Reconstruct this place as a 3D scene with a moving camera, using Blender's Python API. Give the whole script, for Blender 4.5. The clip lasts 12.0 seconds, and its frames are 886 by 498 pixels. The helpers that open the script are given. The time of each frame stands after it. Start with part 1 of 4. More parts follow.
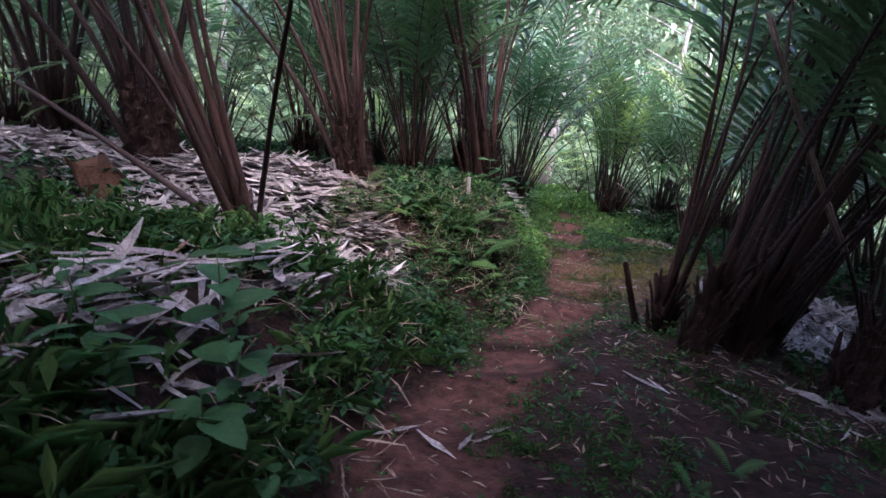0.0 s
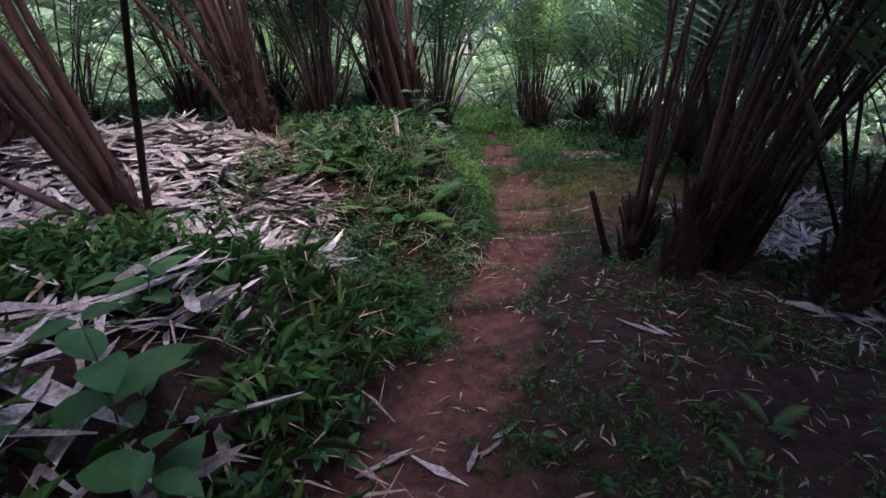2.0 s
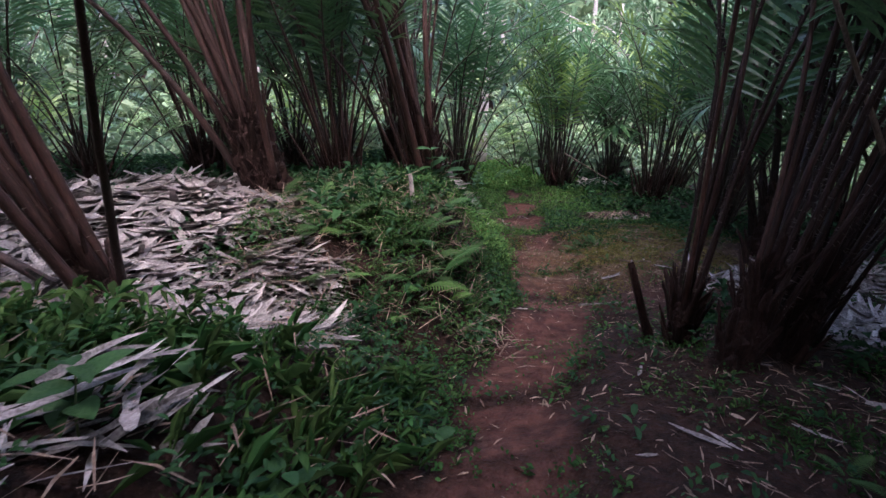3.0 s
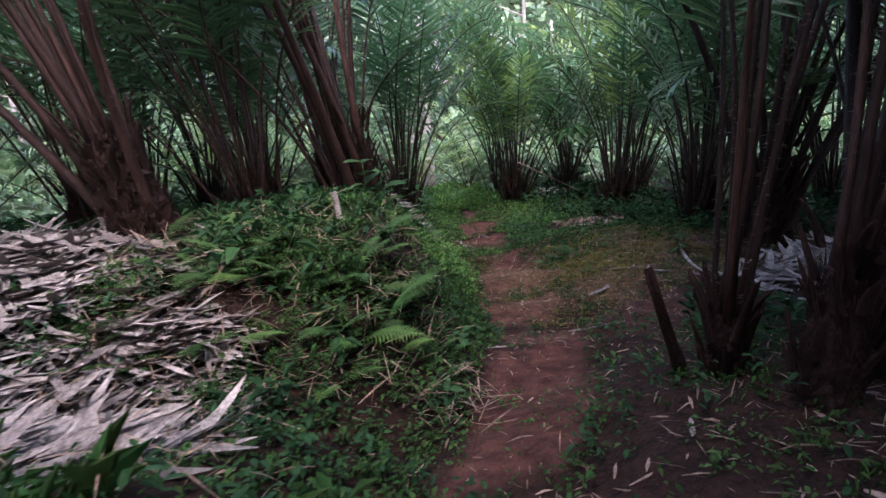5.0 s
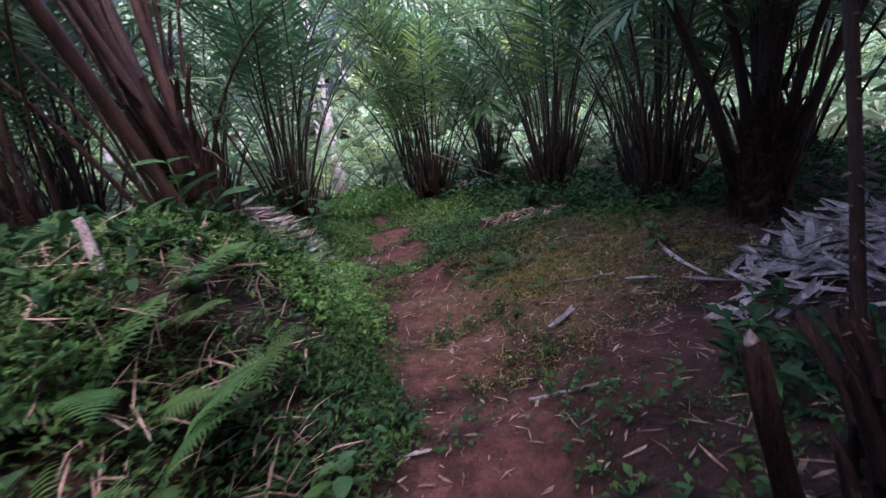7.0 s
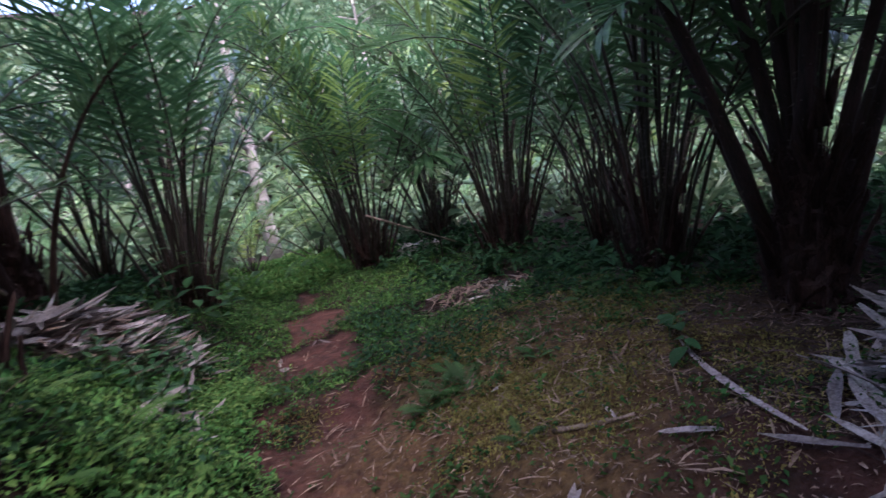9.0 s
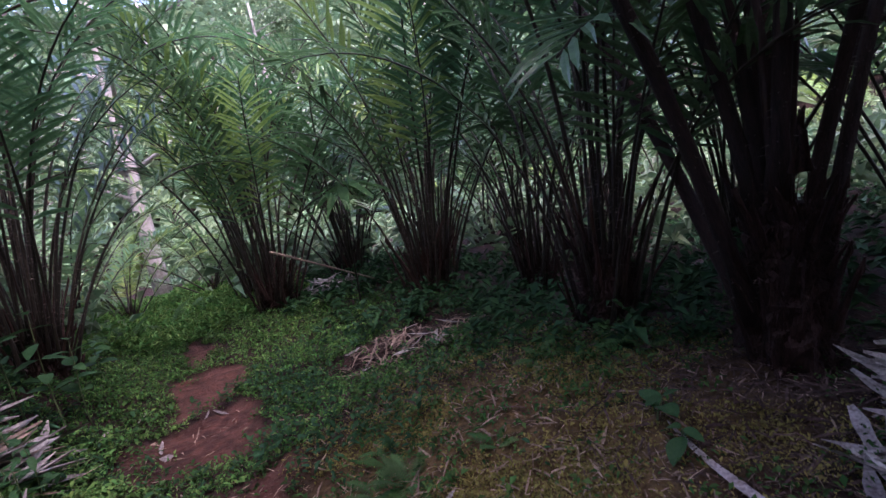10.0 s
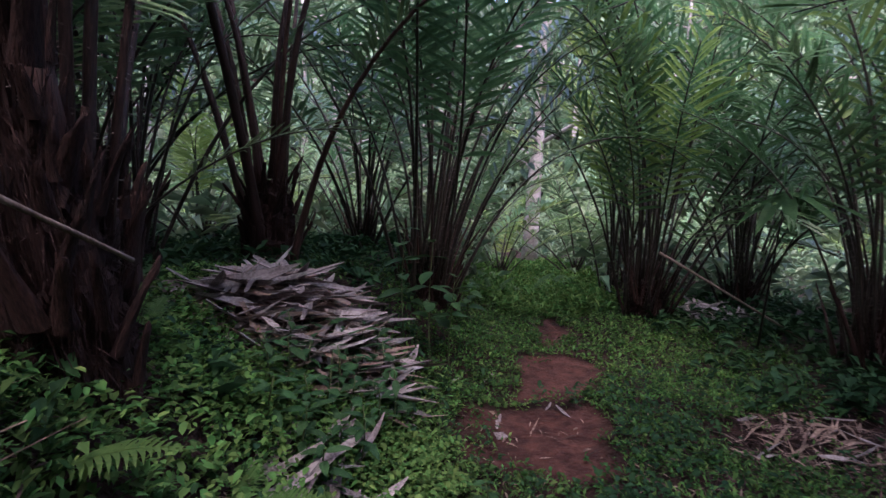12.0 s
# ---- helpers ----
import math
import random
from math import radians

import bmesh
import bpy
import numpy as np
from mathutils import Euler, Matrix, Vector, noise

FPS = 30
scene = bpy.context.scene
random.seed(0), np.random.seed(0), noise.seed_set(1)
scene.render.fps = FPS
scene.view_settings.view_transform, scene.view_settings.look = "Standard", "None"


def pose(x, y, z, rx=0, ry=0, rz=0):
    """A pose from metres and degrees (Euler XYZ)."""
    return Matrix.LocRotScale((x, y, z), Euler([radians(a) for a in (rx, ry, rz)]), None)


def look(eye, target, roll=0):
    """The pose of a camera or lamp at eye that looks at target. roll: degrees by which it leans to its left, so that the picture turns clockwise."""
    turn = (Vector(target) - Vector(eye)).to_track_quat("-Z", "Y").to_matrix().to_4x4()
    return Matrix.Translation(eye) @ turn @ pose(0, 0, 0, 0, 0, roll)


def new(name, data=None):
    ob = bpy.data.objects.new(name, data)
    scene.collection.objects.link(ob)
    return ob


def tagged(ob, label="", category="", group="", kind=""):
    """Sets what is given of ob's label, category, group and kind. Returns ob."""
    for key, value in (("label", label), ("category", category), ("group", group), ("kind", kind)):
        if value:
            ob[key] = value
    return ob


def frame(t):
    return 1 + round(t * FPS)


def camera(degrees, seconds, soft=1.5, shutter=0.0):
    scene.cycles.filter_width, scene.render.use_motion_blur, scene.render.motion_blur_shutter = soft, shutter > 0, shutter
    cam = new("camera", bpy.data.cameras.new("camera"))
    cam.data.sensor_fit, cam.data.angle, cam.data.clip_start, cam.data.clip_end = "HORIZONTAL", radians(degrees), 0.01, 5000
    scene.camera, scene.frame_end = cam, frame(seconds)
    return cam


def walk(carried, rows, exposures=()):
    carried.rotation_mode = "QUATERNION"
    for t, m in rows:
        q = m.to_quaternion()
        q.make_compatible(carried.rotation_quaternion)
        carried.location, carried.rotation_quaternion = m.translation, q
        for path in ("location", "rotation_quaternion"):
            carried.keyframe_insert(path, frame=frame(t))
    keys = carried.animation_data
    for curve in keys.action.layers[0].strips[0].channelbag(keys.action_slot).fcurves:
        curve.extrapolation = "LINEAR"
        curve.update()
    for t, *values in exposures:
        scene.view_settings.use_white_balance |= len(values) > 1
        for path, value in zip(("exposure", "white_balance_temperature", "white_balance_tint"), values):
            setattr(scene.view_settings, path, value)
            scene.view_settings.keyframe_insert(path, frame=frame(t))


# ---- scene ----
cam = camera(80.8, 12.0, shutter=0.25)
PATH = [
    (0, (-0.15, -0.132, 1.554), (-0.072, 1.784, 0.985), 6.6),
    (0.5, (-0.346, 0.063, 1.607), (-0.256, 1.956, 0.965), 2.2),
    (1, (-0.303, 0.316, 1.504), (-0.246, 2.155, 0.721), 4.5),
    (1.5, (-0.217, 0.471, 1.582), (-0.061, 2.297, 0.782), 0.4),
    (2, (-0.284, 0.592, 1.557), (0.077, 2.385, 0.747), 0.0),
    (2.5, (-0.358, 0.804, 1.582), (0.015, 2.591, 0.766), 0.8),
    (3, (-0.172, 1.094, 1.5), (0.133, 2.971, 0.882), 0.3),
    (3.2, (-0.123, 1.157, 1.499), (0.202, 3.032, 0.885), -0.4),
    (4.8, (-0.014, 2.011, 1.161), (0.457, 3.889, 0.663), -5.7),
    (5, (0.129, 2.138, 1.13), (0.593, 4.016, 0.623), -5.5),
    (5.5, (0.381, 2.478, 1.092), (1.058, 4.263, 0.498), -6.5),
    (6, (0.49, 2.988, 0.976), (1.354, 4.702, 0.416), -11.5),
    (6.5, (0.573, 3.262, 0.853), (1.284, 5.058, 0.335), -11.9),
    (7, (0.84, 3.608, 0.827), (1.552, 5.399, 0.29), -10.2),
    (7.2, (0.964, 3.816, 0.77), (1.833, 5.545, 0.267), -13.2),
    (8.8, (1.517, 4.689, 0.764), (2.353, 6.469, 0.405), -12.1),
    (9, (1.592, 4.786, 0.775), (2.506, 6.523, 0.391), -12.0),
    (9.5, (1.74, 5.166, 0.806), (2.956, 6.703, 0.407), -12.6),
    (10, (1.818, 5.372, 0.885), (3.038, 6.911, 0.506), -11.0),
    (10.5, (1.976, 5.393, 0.902), (2.652, 7.244, 0.56), -6.2),
    (11, (1.99, 5.631, 0.895), (2.339, 7.571, 0.56), 1.9),
    (11.5, (1.818, 5.934, 0.849), (1.994, 7.908, 0.578), 1.3),
    (12, (1.766, 6.205, 0.783), (1.795, 8.185, 0.506), 1.5),
]
walk(cam, [(t, look(eye, target, roll)) for t, eye, target, roll in PATH], [(0, 3.3, 6050, 31), (3.2, 2.95, 6200, 28), (5, 2.95, 6200, 27), (6, 3.0, 6050, 36), (7.5, 3.1, 6000, 39), (9, 2.75, 6050, 31), (9.6, 2.75, 6100, 36), (10.5, 2.75, 6150, 42), (11, 2.65, 6200, 40), (12, 2.4, 6150, 36)])


# ---- light ----
SUN_EL, SUN_AZ = 64.0, 182.0
world = bpy.data.worlds.new("overcast_sky")
scene.world = world
world.use_nodes = True
wn = world.node_tree
sky = wn.nodes.new("ShaderNodeTexSky")
sky.sky_type = "NISHITA"
sky.sun_disc = False
sky.sun_elevation, sky.sun_rotation = radians(SUN_EL), radians(SUN_AZ)
sky.dust_density, sky.ozone_density = 3.0, 1.0
wn.links.new(sky.outputs[0], wn.nodes["Background"].inputs[0])
wn.nodes["Background"].inputs[1].default_value = 0.15
sun_data = bpy.data.lights.new("sun", "SUN")
sun_data.energy, sun_data.angle, sun_data.color = 0.9, radians(60), (1.0, 0.96, 0.9)
sun = new("sun", sun_data)
sun.matrix_world = look((0, 0, 30), (0 - 30 * math.sin(radians(SUN_AZ)) / math.tan(radians(SUN_EL)), 0 - 30 * math.cos(radians(SUN_AZ)) / math.tan(radians(SUN_EL)), 0))


# ---- materials ----
def material(name, dark, light, scale=6.0, rough=0.6, spec=0.3, bump=0.2, fine=60.0, translucent=0.0, vary=0.0, stretch=(1, 1, 1), hue=0.0, island=False):
    """Two scales of noise between two colours, fine bump, optional light through thin leaves and change from piece to piece."""
    m = bpy.data.materials.new(name)
    m.use_nodes = True
    t = m.node_tree
    N, L = t.nodes, t.links
    b = N["Principled BSDF"]
    b.inputs["Specular IOR Level"].default_value = spec
    co = N.new("ShaderNodeTexCoord")
    mp = N.new("ShaderNodeMapping")
    mp.inputs["Scale"].default_value = stretch
    L.new(co.outputs["Object"], mp.inputs[0])
    big, small = N.new("ShaderNodeTexNoise"), N.new("ShaderNodeTexNoise")
    big.inputs["Scale"].default_value, small.inputs["Scale"].default_value = scale, fine
    big.inputs["Detail"].default_value, small.inputs["Detail"].default_value = 3.0, 2.0
    for n in (big, small):
        L.new(mp.outputs[0], n.inputs["Vector"])
    add = N.new("ShaderNodeMath")
    add.operation = "MULTIPLY_ADD"
    add.inputs[1].default_value = 0.5
    L.new(small.outputs[0], add.inputs[0])
    half = N.new("ShaderNodeMath")
    half.operation = "MULTIPLY"
    half.inputs[1].default_value = 0.5
    L.new(big.outputs[0], half.inputs[0])
    L.new(half.outputs[0], add.inputs[2])
    ramp = N.new("ShaderNodeValToRGB")
    ramp.color_ramp.elements[0].position, ramp.color_ramp.elements[1].position = 0.36, 0.64
    ramp.color_ramp.elements[0].color, ramp.color_ramp.elements[1].color = (*dark, 1), (*light, 1)
    L.new(add.outputs[0], ramp.inputs[0])
    colour = ramp.outputs[0]
    if vary or hue:
        if island:
            g = N.new("ShaderNodeNewGeometry")
            rnd = g.outputs["Random Per Island"]
        else:
            g = N.new("ShaderNodeObjectInfo")
            rnd = g.outputs["Random"]
        hs = N.new("ShaderNodeHueSaturation")
        mr = N.new("ShaderNodeMapRange")
        mr.inputs["To Min"].default_value, mr.inputs["To Max"].default_value = 1 - vary, 1 + vary
        L.new(rnd, mr.inputs["Value"])
        L.new(mr.outputs[0], hs.inputs["Value"])
        mh = N.new("ShaderNodeMapRange")
        mh.inputs["To Min"].default_value, mh.inputs["To Max"].default_value = 0.5 - hue, 0.5 + hue
        wrap = N.new("ShaderNodeMath")
        wrap.operation = "FRACT"
        mul = N.new("ShaderNodeMath")
        mul.operation = "MULTIPLY"
        mul.inputs[1].default_value = 7.31
        L.new(rnd, mul.inputs[0])
        L.new(mul.outputs[0], wrap.inputs[0])
        L.new(wrap.outputs[0], mh.inputs["Value"])
        L.new(mh.outputs[0], hs.inputs["Hue"])
        L.new(colour, hs.inputs["Color"])
        colour = hs.outputs[0]
    L.new(colour, b.inputs["Base Color"])
    b.inputs["Roughness"].default_value = rough
    if bump:
        bp = N.new("ShaderNodeBump")
        bp.inputs["Strength"].default_value, bp.inputs["Distance"].default_value = bump, 0.01
        L.new(small.outputs[0], bp.inputs["Height"])
        L.new(bp.outputs[0], b.inputs["Normal"])
    if translucent:
        tr = N.new("ShaderNodeBsdfTranslucent")
        L.new(colour, tr.inputs["Color"])
        mix = N.new("ShaderNodeMixShader")
        mix.inputs[0].default_value = translucent
        L.new(b.outputs[0], mix.inputs[1])
        L.new(tr.outputs[0], mix.inputs[2])
        L.new(mix.outputs[0], N["Material Output"].inputs[0])
    return m


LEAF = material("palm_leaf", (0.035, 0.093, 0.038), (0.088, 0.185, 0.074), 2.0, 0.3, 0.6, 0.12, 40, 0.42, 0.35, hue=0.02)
# same palm leaf, with the valley's open light put into a paler colour
LEAF_LIT = material("lit_palm_leaf", (0.075, 0.15, 0.062), (0.15, 0.25, 0.1), 2.0, 0.35, 0.5, 0.1, 40, 0.35, 0.35, hue=0.025)
LEAF_YOUNG = material("young_palm_leaf", (0.13, 0.22, 0.055), (0.22, 0.33, 0.09), 2.0, 0.4, 0.5, 0.1, 40, 0.4, 0.25, hue=0.02)
PETIOLE = material("dark_petiole", (0.015, 0.0075, 0.006), (0.07, 0.033, 0.026), 7.0, 0.6, 0.3, 0.5, 45, 0, 0.35, stretch=(3, 3, 0.4))
PETIOLE_GREEN = material("green_brown_petiole", (0.012, 0.0095, 0.007), (0.042, 0.032, 0.023), 5.0, 0.55, 0.3, 0.4, 45, 0, 0.3, stretch=(3, 3, 0.4))
BARK = material("fibrous_palm_base", (0.009, 0.0052, 0.0045), (0.042, 0.0215, 0.0175), 7.0, 0.85, 0.15, 0.9, 70, 0, 0.25, stretch=(2, 2, 0.5))
LITTER = material("grey_dead_leaf", (0.09, 0.077, 0.073), (0.31, 0.276, 0.266), 5.0, 0.75, 0.25, 0.35, 70, 0, 0.4, stretch=(1, 1, 1), hue=0.012, island=True)
LITTER_ONE = material("pale_dead_leaf", (0.12, 0.095, 0.092), (0.36, 0.315, 0.31), 14.0, 0.75, 0.2, 0.5, 90, 0, 0.35, hue=0.012)
LITTER_PILE = material("grey_dead_leaflet", (0.1, 0.086, 0.081), (0.36, 0.322, 0.31), 10.0, 0.75, 0.2, 0.4, 90, 0, 0.5, hue=0.012)
LITTER_SHEET = material("pale_brown_dead_leaflet", (0.1, 0.08, 0.075), (0.34, 0.295, 0.28), 12.0, 0.75, 0.2, 0.5, 90, 0, 0.4, hue=0.015)
LITTER_GREY = material("dull_dead_leaf", (0.15, 0.125, 0.12), (0.42, 0.37, 0.36), 9.0, 0.75, 0.2, 0.4, 70, 0, 0.45, hue=0.012, island=True)
LITTER_BROWN = material("brown_dead_leaf", (0.1, 0.06, 0.045), (0.3, 0.22, 0.17), 6.0, 0.8, 0.2, 0.3, 60, 0, 0.4, island=True)
LITTER_DARK = material("dark_fibre", (0.025, 0.015, 0.013), (0.11, 0.07, 0.06), 6.0, 0.85, 0.15, 0.3, 60, 0, 0.5, island=True)
HERB = material("herb_leaf", (0.022, 0.06, 0.018), (0.052, 0.11, 0.032), 1.2, 0.8, 0.08, 0, 20, 0.3, 0.55, hue=0.03, island=True)
HERB_BRIGHT = material("bright_herb_leaf", (0.06, 0.15, 0.038), (0.12, 0.225, 0.06), 1.2, 0.75, 0.1, 0, 20, 0.3, 0.5, hue=0.03, island=True)
HERB_DARK = material("dark_herb_leaf", (0.014, 0.046, 0.02), (0.033, 0.086, 0.034), 1.2, 0.75, 0.1, 0, 20, 0.25, 0.35, hue=0.02, island=True)
MOSS = material("yellow_moss", (0.1, 0.095, 0.025), (0.22, 0.185, 0.055), 3.0, 0.8, 0.2, 0, 20, 0.2, 0.35, hue=0.02, island=True)
BROAD = material("broad_leaf", (0.018, 0.066, 0.021), (0.038, 0.102, 0.033), 9.0, 0.6, 0.2, 0.35, 55, 0.25, 0.2, hue=0.015)
FERN = material("fern_leaf", (0.026, 0.074, 0.021), (0.055, 0.118, 0.034), 4.0, 0.6, 0.2, 0.1, 40, 0.35, 0.3, hue=0.015)
STEM = material("green_stem", (0.05, 0.09, 0.03), (0.1, 0.12, 0.05), 8.0, 0.5, 0.3, 0.1, 50)
STICK = material("dry_stick", (0.09, 0.065, 0.05), (0.25, 0.19, 0.155), 6.0, 0.75, 0.2, 0.4, 60, 0, 0.2, stretch=(2, 2, 0.5))
FARLEAF = material("far_foliage", (0.07, 0.13, 0.07), (0.17, 0.25, 0.125), 0.8, 0.5, 0.4, 0, 8, 0.35, 0.45, hue=0.03, island=True)
TRUNK = material("pale_trunk", (0.2, 0.17, 0.15), (0.42, 0.38, 0.35), 3.0, 0.8, 0.2, 0.5, 30)


def ground_material():
    m = bpy.data.materials.new("forest_soil")
    m.use_nodes = True
    t = m.node_tree
    N, L = t.nodes, t.links
    b = N["Principled BSDF"]
    co = N.new("ShaderNodeTexCoord")

    def noise_tex(scale, detail=4):
        n = N.new("ShaderNodeTexNoise")
        n.inputs["Scale"].default_value, n.inputs["Detail"].default_value = scale, detail
        L.new(co.outputs["Object"], n.inputs["Vector"])
        return n.outputs[0]

    def ramp(src, c0, c1, p0=0.35, p1=0.65):
        r = N.new("ShaderNodeValToRGB")
        r.color_ramp.elements[0].position, r.color_ramp.elements[1].position = p0, p1
        r.color_ramp.elements[0].color, r.color_ramp.elements[1].color = (*c0, 1), (*c1, 1)
        L.new(src, r.inputs[0])
        return r.outputs[0]

    def mix(f, a, c):
        n = N.new("ShaderNodeMix")
        n.data_type = "RGBA"
        L.new(f, n.inputs[0])
        L.new(a, n.inputs[6])
        L.new(c, n.inputs[7])
        return n.outputs[2]

    at = N.new("ShaderNodeAttribute")
    at.attribute_name = "bare"
    mo = N.new("ShaderNodeAttribute")
    mo.attribute_name = "mossy"
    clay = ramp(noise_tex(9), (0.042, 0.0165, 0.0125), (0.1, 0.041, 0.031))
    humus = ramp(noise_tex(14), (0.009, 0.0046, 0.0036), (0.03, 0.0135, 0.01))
    moss = ramp(noise_tex(22), (0.06, 0.036, 0.017), (0.15, 0.098, 0.038))
    speck = ramp(noise_tex(70, 2), (0, 0, 0), (1, 1, 1), 0.62, 0.7)
    crumbs = ramp(noise_tex(120, 1), (0.08, 0.045, 0.035), (0.24, 0.17, 0.135))
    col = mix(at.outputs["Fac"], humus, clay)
    col = mix(mo.outputs["Fac"], col, moss)
    half = N.new("ShaderNodeMath")
    half.operation = "MULTIPLY"
    half.inputs[1].default_value = 0.14
    L.new(speck, half.inputs[0])
    col = mix(half.outputs[0], col, crumbs)
    L.new(col, b.inputs["Base Color"])
    b.inputs["Roughness"].default_value = 0.9
    b.inputs["Specular IOR Level"].default_value = 0.2
    bp = N.new("ShaderNodeBump")
    bp.inputs["Strength"].default_value, bp.inputs["Distance"].default_value = 0.9, 0.03
    L.new(noise_tex(38, 8), bp.inputs["Height"])
    L.new(bp.outputs[0], b.inputs["Normal"])
    return m


SPINE = material("pale_spine", (0.05, 0.036, 0.03), (0.16, 0.125, 0.105), 8.0, 0.6, 0.3, 0, 30)
PETIOLE_DARK = material("blackish_petiole", (0.011, 0.0065, 0.0055), (0.05, 0.027, 0.022), 9.0, 0.75, 0.25, 1.0, 70, 0, 0.35, stretch=(3, 3, 0.4))
SOIL = ground_material()


# ---- the lie of the land ----
def ss(a, b, x):
    t = np.clip((np.asarray(x, float) - a) / (b - a), 0, 1)
    return t * t * (3 - 2 * t)


def wave(x, y, f, s):
    """Smooth unevenness from crossed sine waves, about -1 to 1."""
    return (np.sin(f * x * 1.0 + s + 1.3 * np.sin(f * 0.6 * y + s)) + np.sin(f * 0.83 * y + 2.1 * s + 1.1 * np.sin(f * 0.7 * x)) + np.sin(f * 0.57 * (x + y) + 3.3 * s)) / 3


def path_x(y):
    return np.interp(y, [-6, 0, 2.1, 3.2, 4.7, 5.9, 6.9, 9.3, 10.4, 12.3, 17, 24, 40], [-0.4, -0.2, -0.05, 0.45, 1.25, 1.8, 2.05, 2.4, 2.85, 3.1, 3.9, 4.3, 4.0])


def path_half(y):
    """Half the width of the bare earth; it closes up into a grassy trail further on."""
    return np.interp(y, [-6, 2, 3, 4.5, 6.5, 8, 9, 10.3, 11.3, 12], [0.42, 0.34, 0.31, 0.33, 0.43, 0.34, 0.42, 0.27, 0.1, 0.0])


def land(x, y):
    x, y = np.asarray(x, float), np.asarray(y, float)
    d = x - path_x(y)
    z = np.where(y < 6, 0.05 - 0.115 * np.maximum(y, -4), -0.64 - 0.03 * (y - 6))
    z = z - 0.05 * np.maximum(0, np.minimum(y, 26) - 12)
    bank = 0.66 + 0.36 * ss(4.4, 6.2, y) - 0.2 * ss(7, 8.5, y) - 0.1 * ss(9, 11.5, y) - 0.3 * ss(12, 17, y)
    z = z + bank * ss(0.3, 1.45 + 0.5 * ss(7, 8.5, y), -d)
    z = z - 0.42 * np.exp(-((x + 0.45) / 0.95) ** 2 - ((y - 4.55) / 0.8) ** 2)
    rise = ss(0.25, 1.6, d) * ss(4.9, 6.5, y) * (1 - ss(7.0, 8.7, y))
    z = z + 0.2 * rise + rise * (0.022 * wave(x, y, 8.3, 0.7) + 0.014 * wave(x, y, 23, 1.9))
    z = z - 0.3 * ss(2.6, 4.5, d) * ss(4, 7, y) * ss(6.6, 8, y)
    z = z + 0.06 * ss(0.3, 0.8, d)
    z = z + 0.12 * np.exp(-((x - 2.2) / 0.6) ** 2 - ((y - 3.9) / 0.7) ** 2)
    z = z - 0.035 * (1 - ss(0.15, 0.5, np.abs(d)))
    rough = ss(0.2, 0.9, np.abs(d))
    z = z + 0.035 * wave(x, y, 2.1, 0.4) + 0.03 * rough * wave(x, y, 5.3, 1.7) + (0.01 + 0.01 * rough) * wave(x, y, 17, 2.9) + 0.006 * wave(x, y, 31, 0.8)
    # worn treads of the trail
    z = z + 0.034 * np.sin(y * 6.3 + 0.8 * np.sin(3 * x)) * (1 - ss(0.3, 0.7, np.abs(d))) * ss(2.3, 3, y) * (1 - ss(8, 9, y))
    # open valley and the far slope
    r = np.hypot(x - 2, y - 6)
    z = z - 0.06 * np.maximum(0, np.minimum(r, 40) - 16) + 0.5 * np.maximum(0, np.minimum(r, 120) - 28)
    return z


def place_on(x, y, up=0.0):
    return float(land(x, y)) + up


def mesh_ob(name, verts, faces, mat, parent=None, smooth=False, label=""):
    me = bpy.data.meshes.new(name)
    me.from_pydata([tuple(map(float, v)) for v in verts], [], faces)
    me.materials.append(mat)
    if smooth:
        me.polygons.foreach_set("use_smooth", [True] * len(me.polygons))
    ob = new(name, me)
    if parent is not None:
        ob.parent = parent
    if label:
        ob["label"] = label
    return ob


def share(name, me, m, parent=None):
    """Another object on the same mesh."""
    ob = new(name, me)
    ob.matrix_basis = m
    if parent is not None:
        ob.parent = parent
    return ob


def big_mesh(name, V, F, mat):
    """A large mesh from arrays: V n x 3, F m x 3 (triangles) or m x 4."""
    me = bpy.data.meshes.new(name)
    k = F.shape[1]
    me.vertices.add(len(V))
    me.vertices.foreach_set("co", V.astype(np.float32).ravel())
    me.loops.add(F.size)
    me.loops.foreach_set("vertex_index", F.astype(np.int32).ravel())
    me.polygons.add(len(F))
    me.polygons.foreach_set("loop_start", (np.arange(len(F)) * k).astype(np.int32))
    me.update(calc_edges=True)
    me.materials.append(mat)
    return new(name, me)


def tube(points, radii, sides=6, close=True):
    """Vertices and faces of a round bar along points."""
    P = [Vector(p) for p in points]
    V, F = [], []
    for i, p in enumerate(P):
        t = (P[min(i + 1, len(P) - 1)] - P[max(i - 1, 0)]).normalized()
        u = t.cross(Vector((0.31, 0.95, 0.05))).normalized()
        w = t.cross(u)
        for k in range(sides):
            a = 2 * math.pi * k / sides
            V.append(p + (u * math.cos(a) + w * math.sin(a)) * radii[i])
    for i in range(len(P) - 1):
        for k in range(sides):
            a, b = i * sides + k, i * sides + (k + 1) % sides
            F.append((a, b, b + sides, a + sides))
    if close:
        F.append(tuple(range(sides - 1, -1, -1)))
        F.append(tuple((len(P) - 1) * sides + k for k in range(sides)))
    return V, F


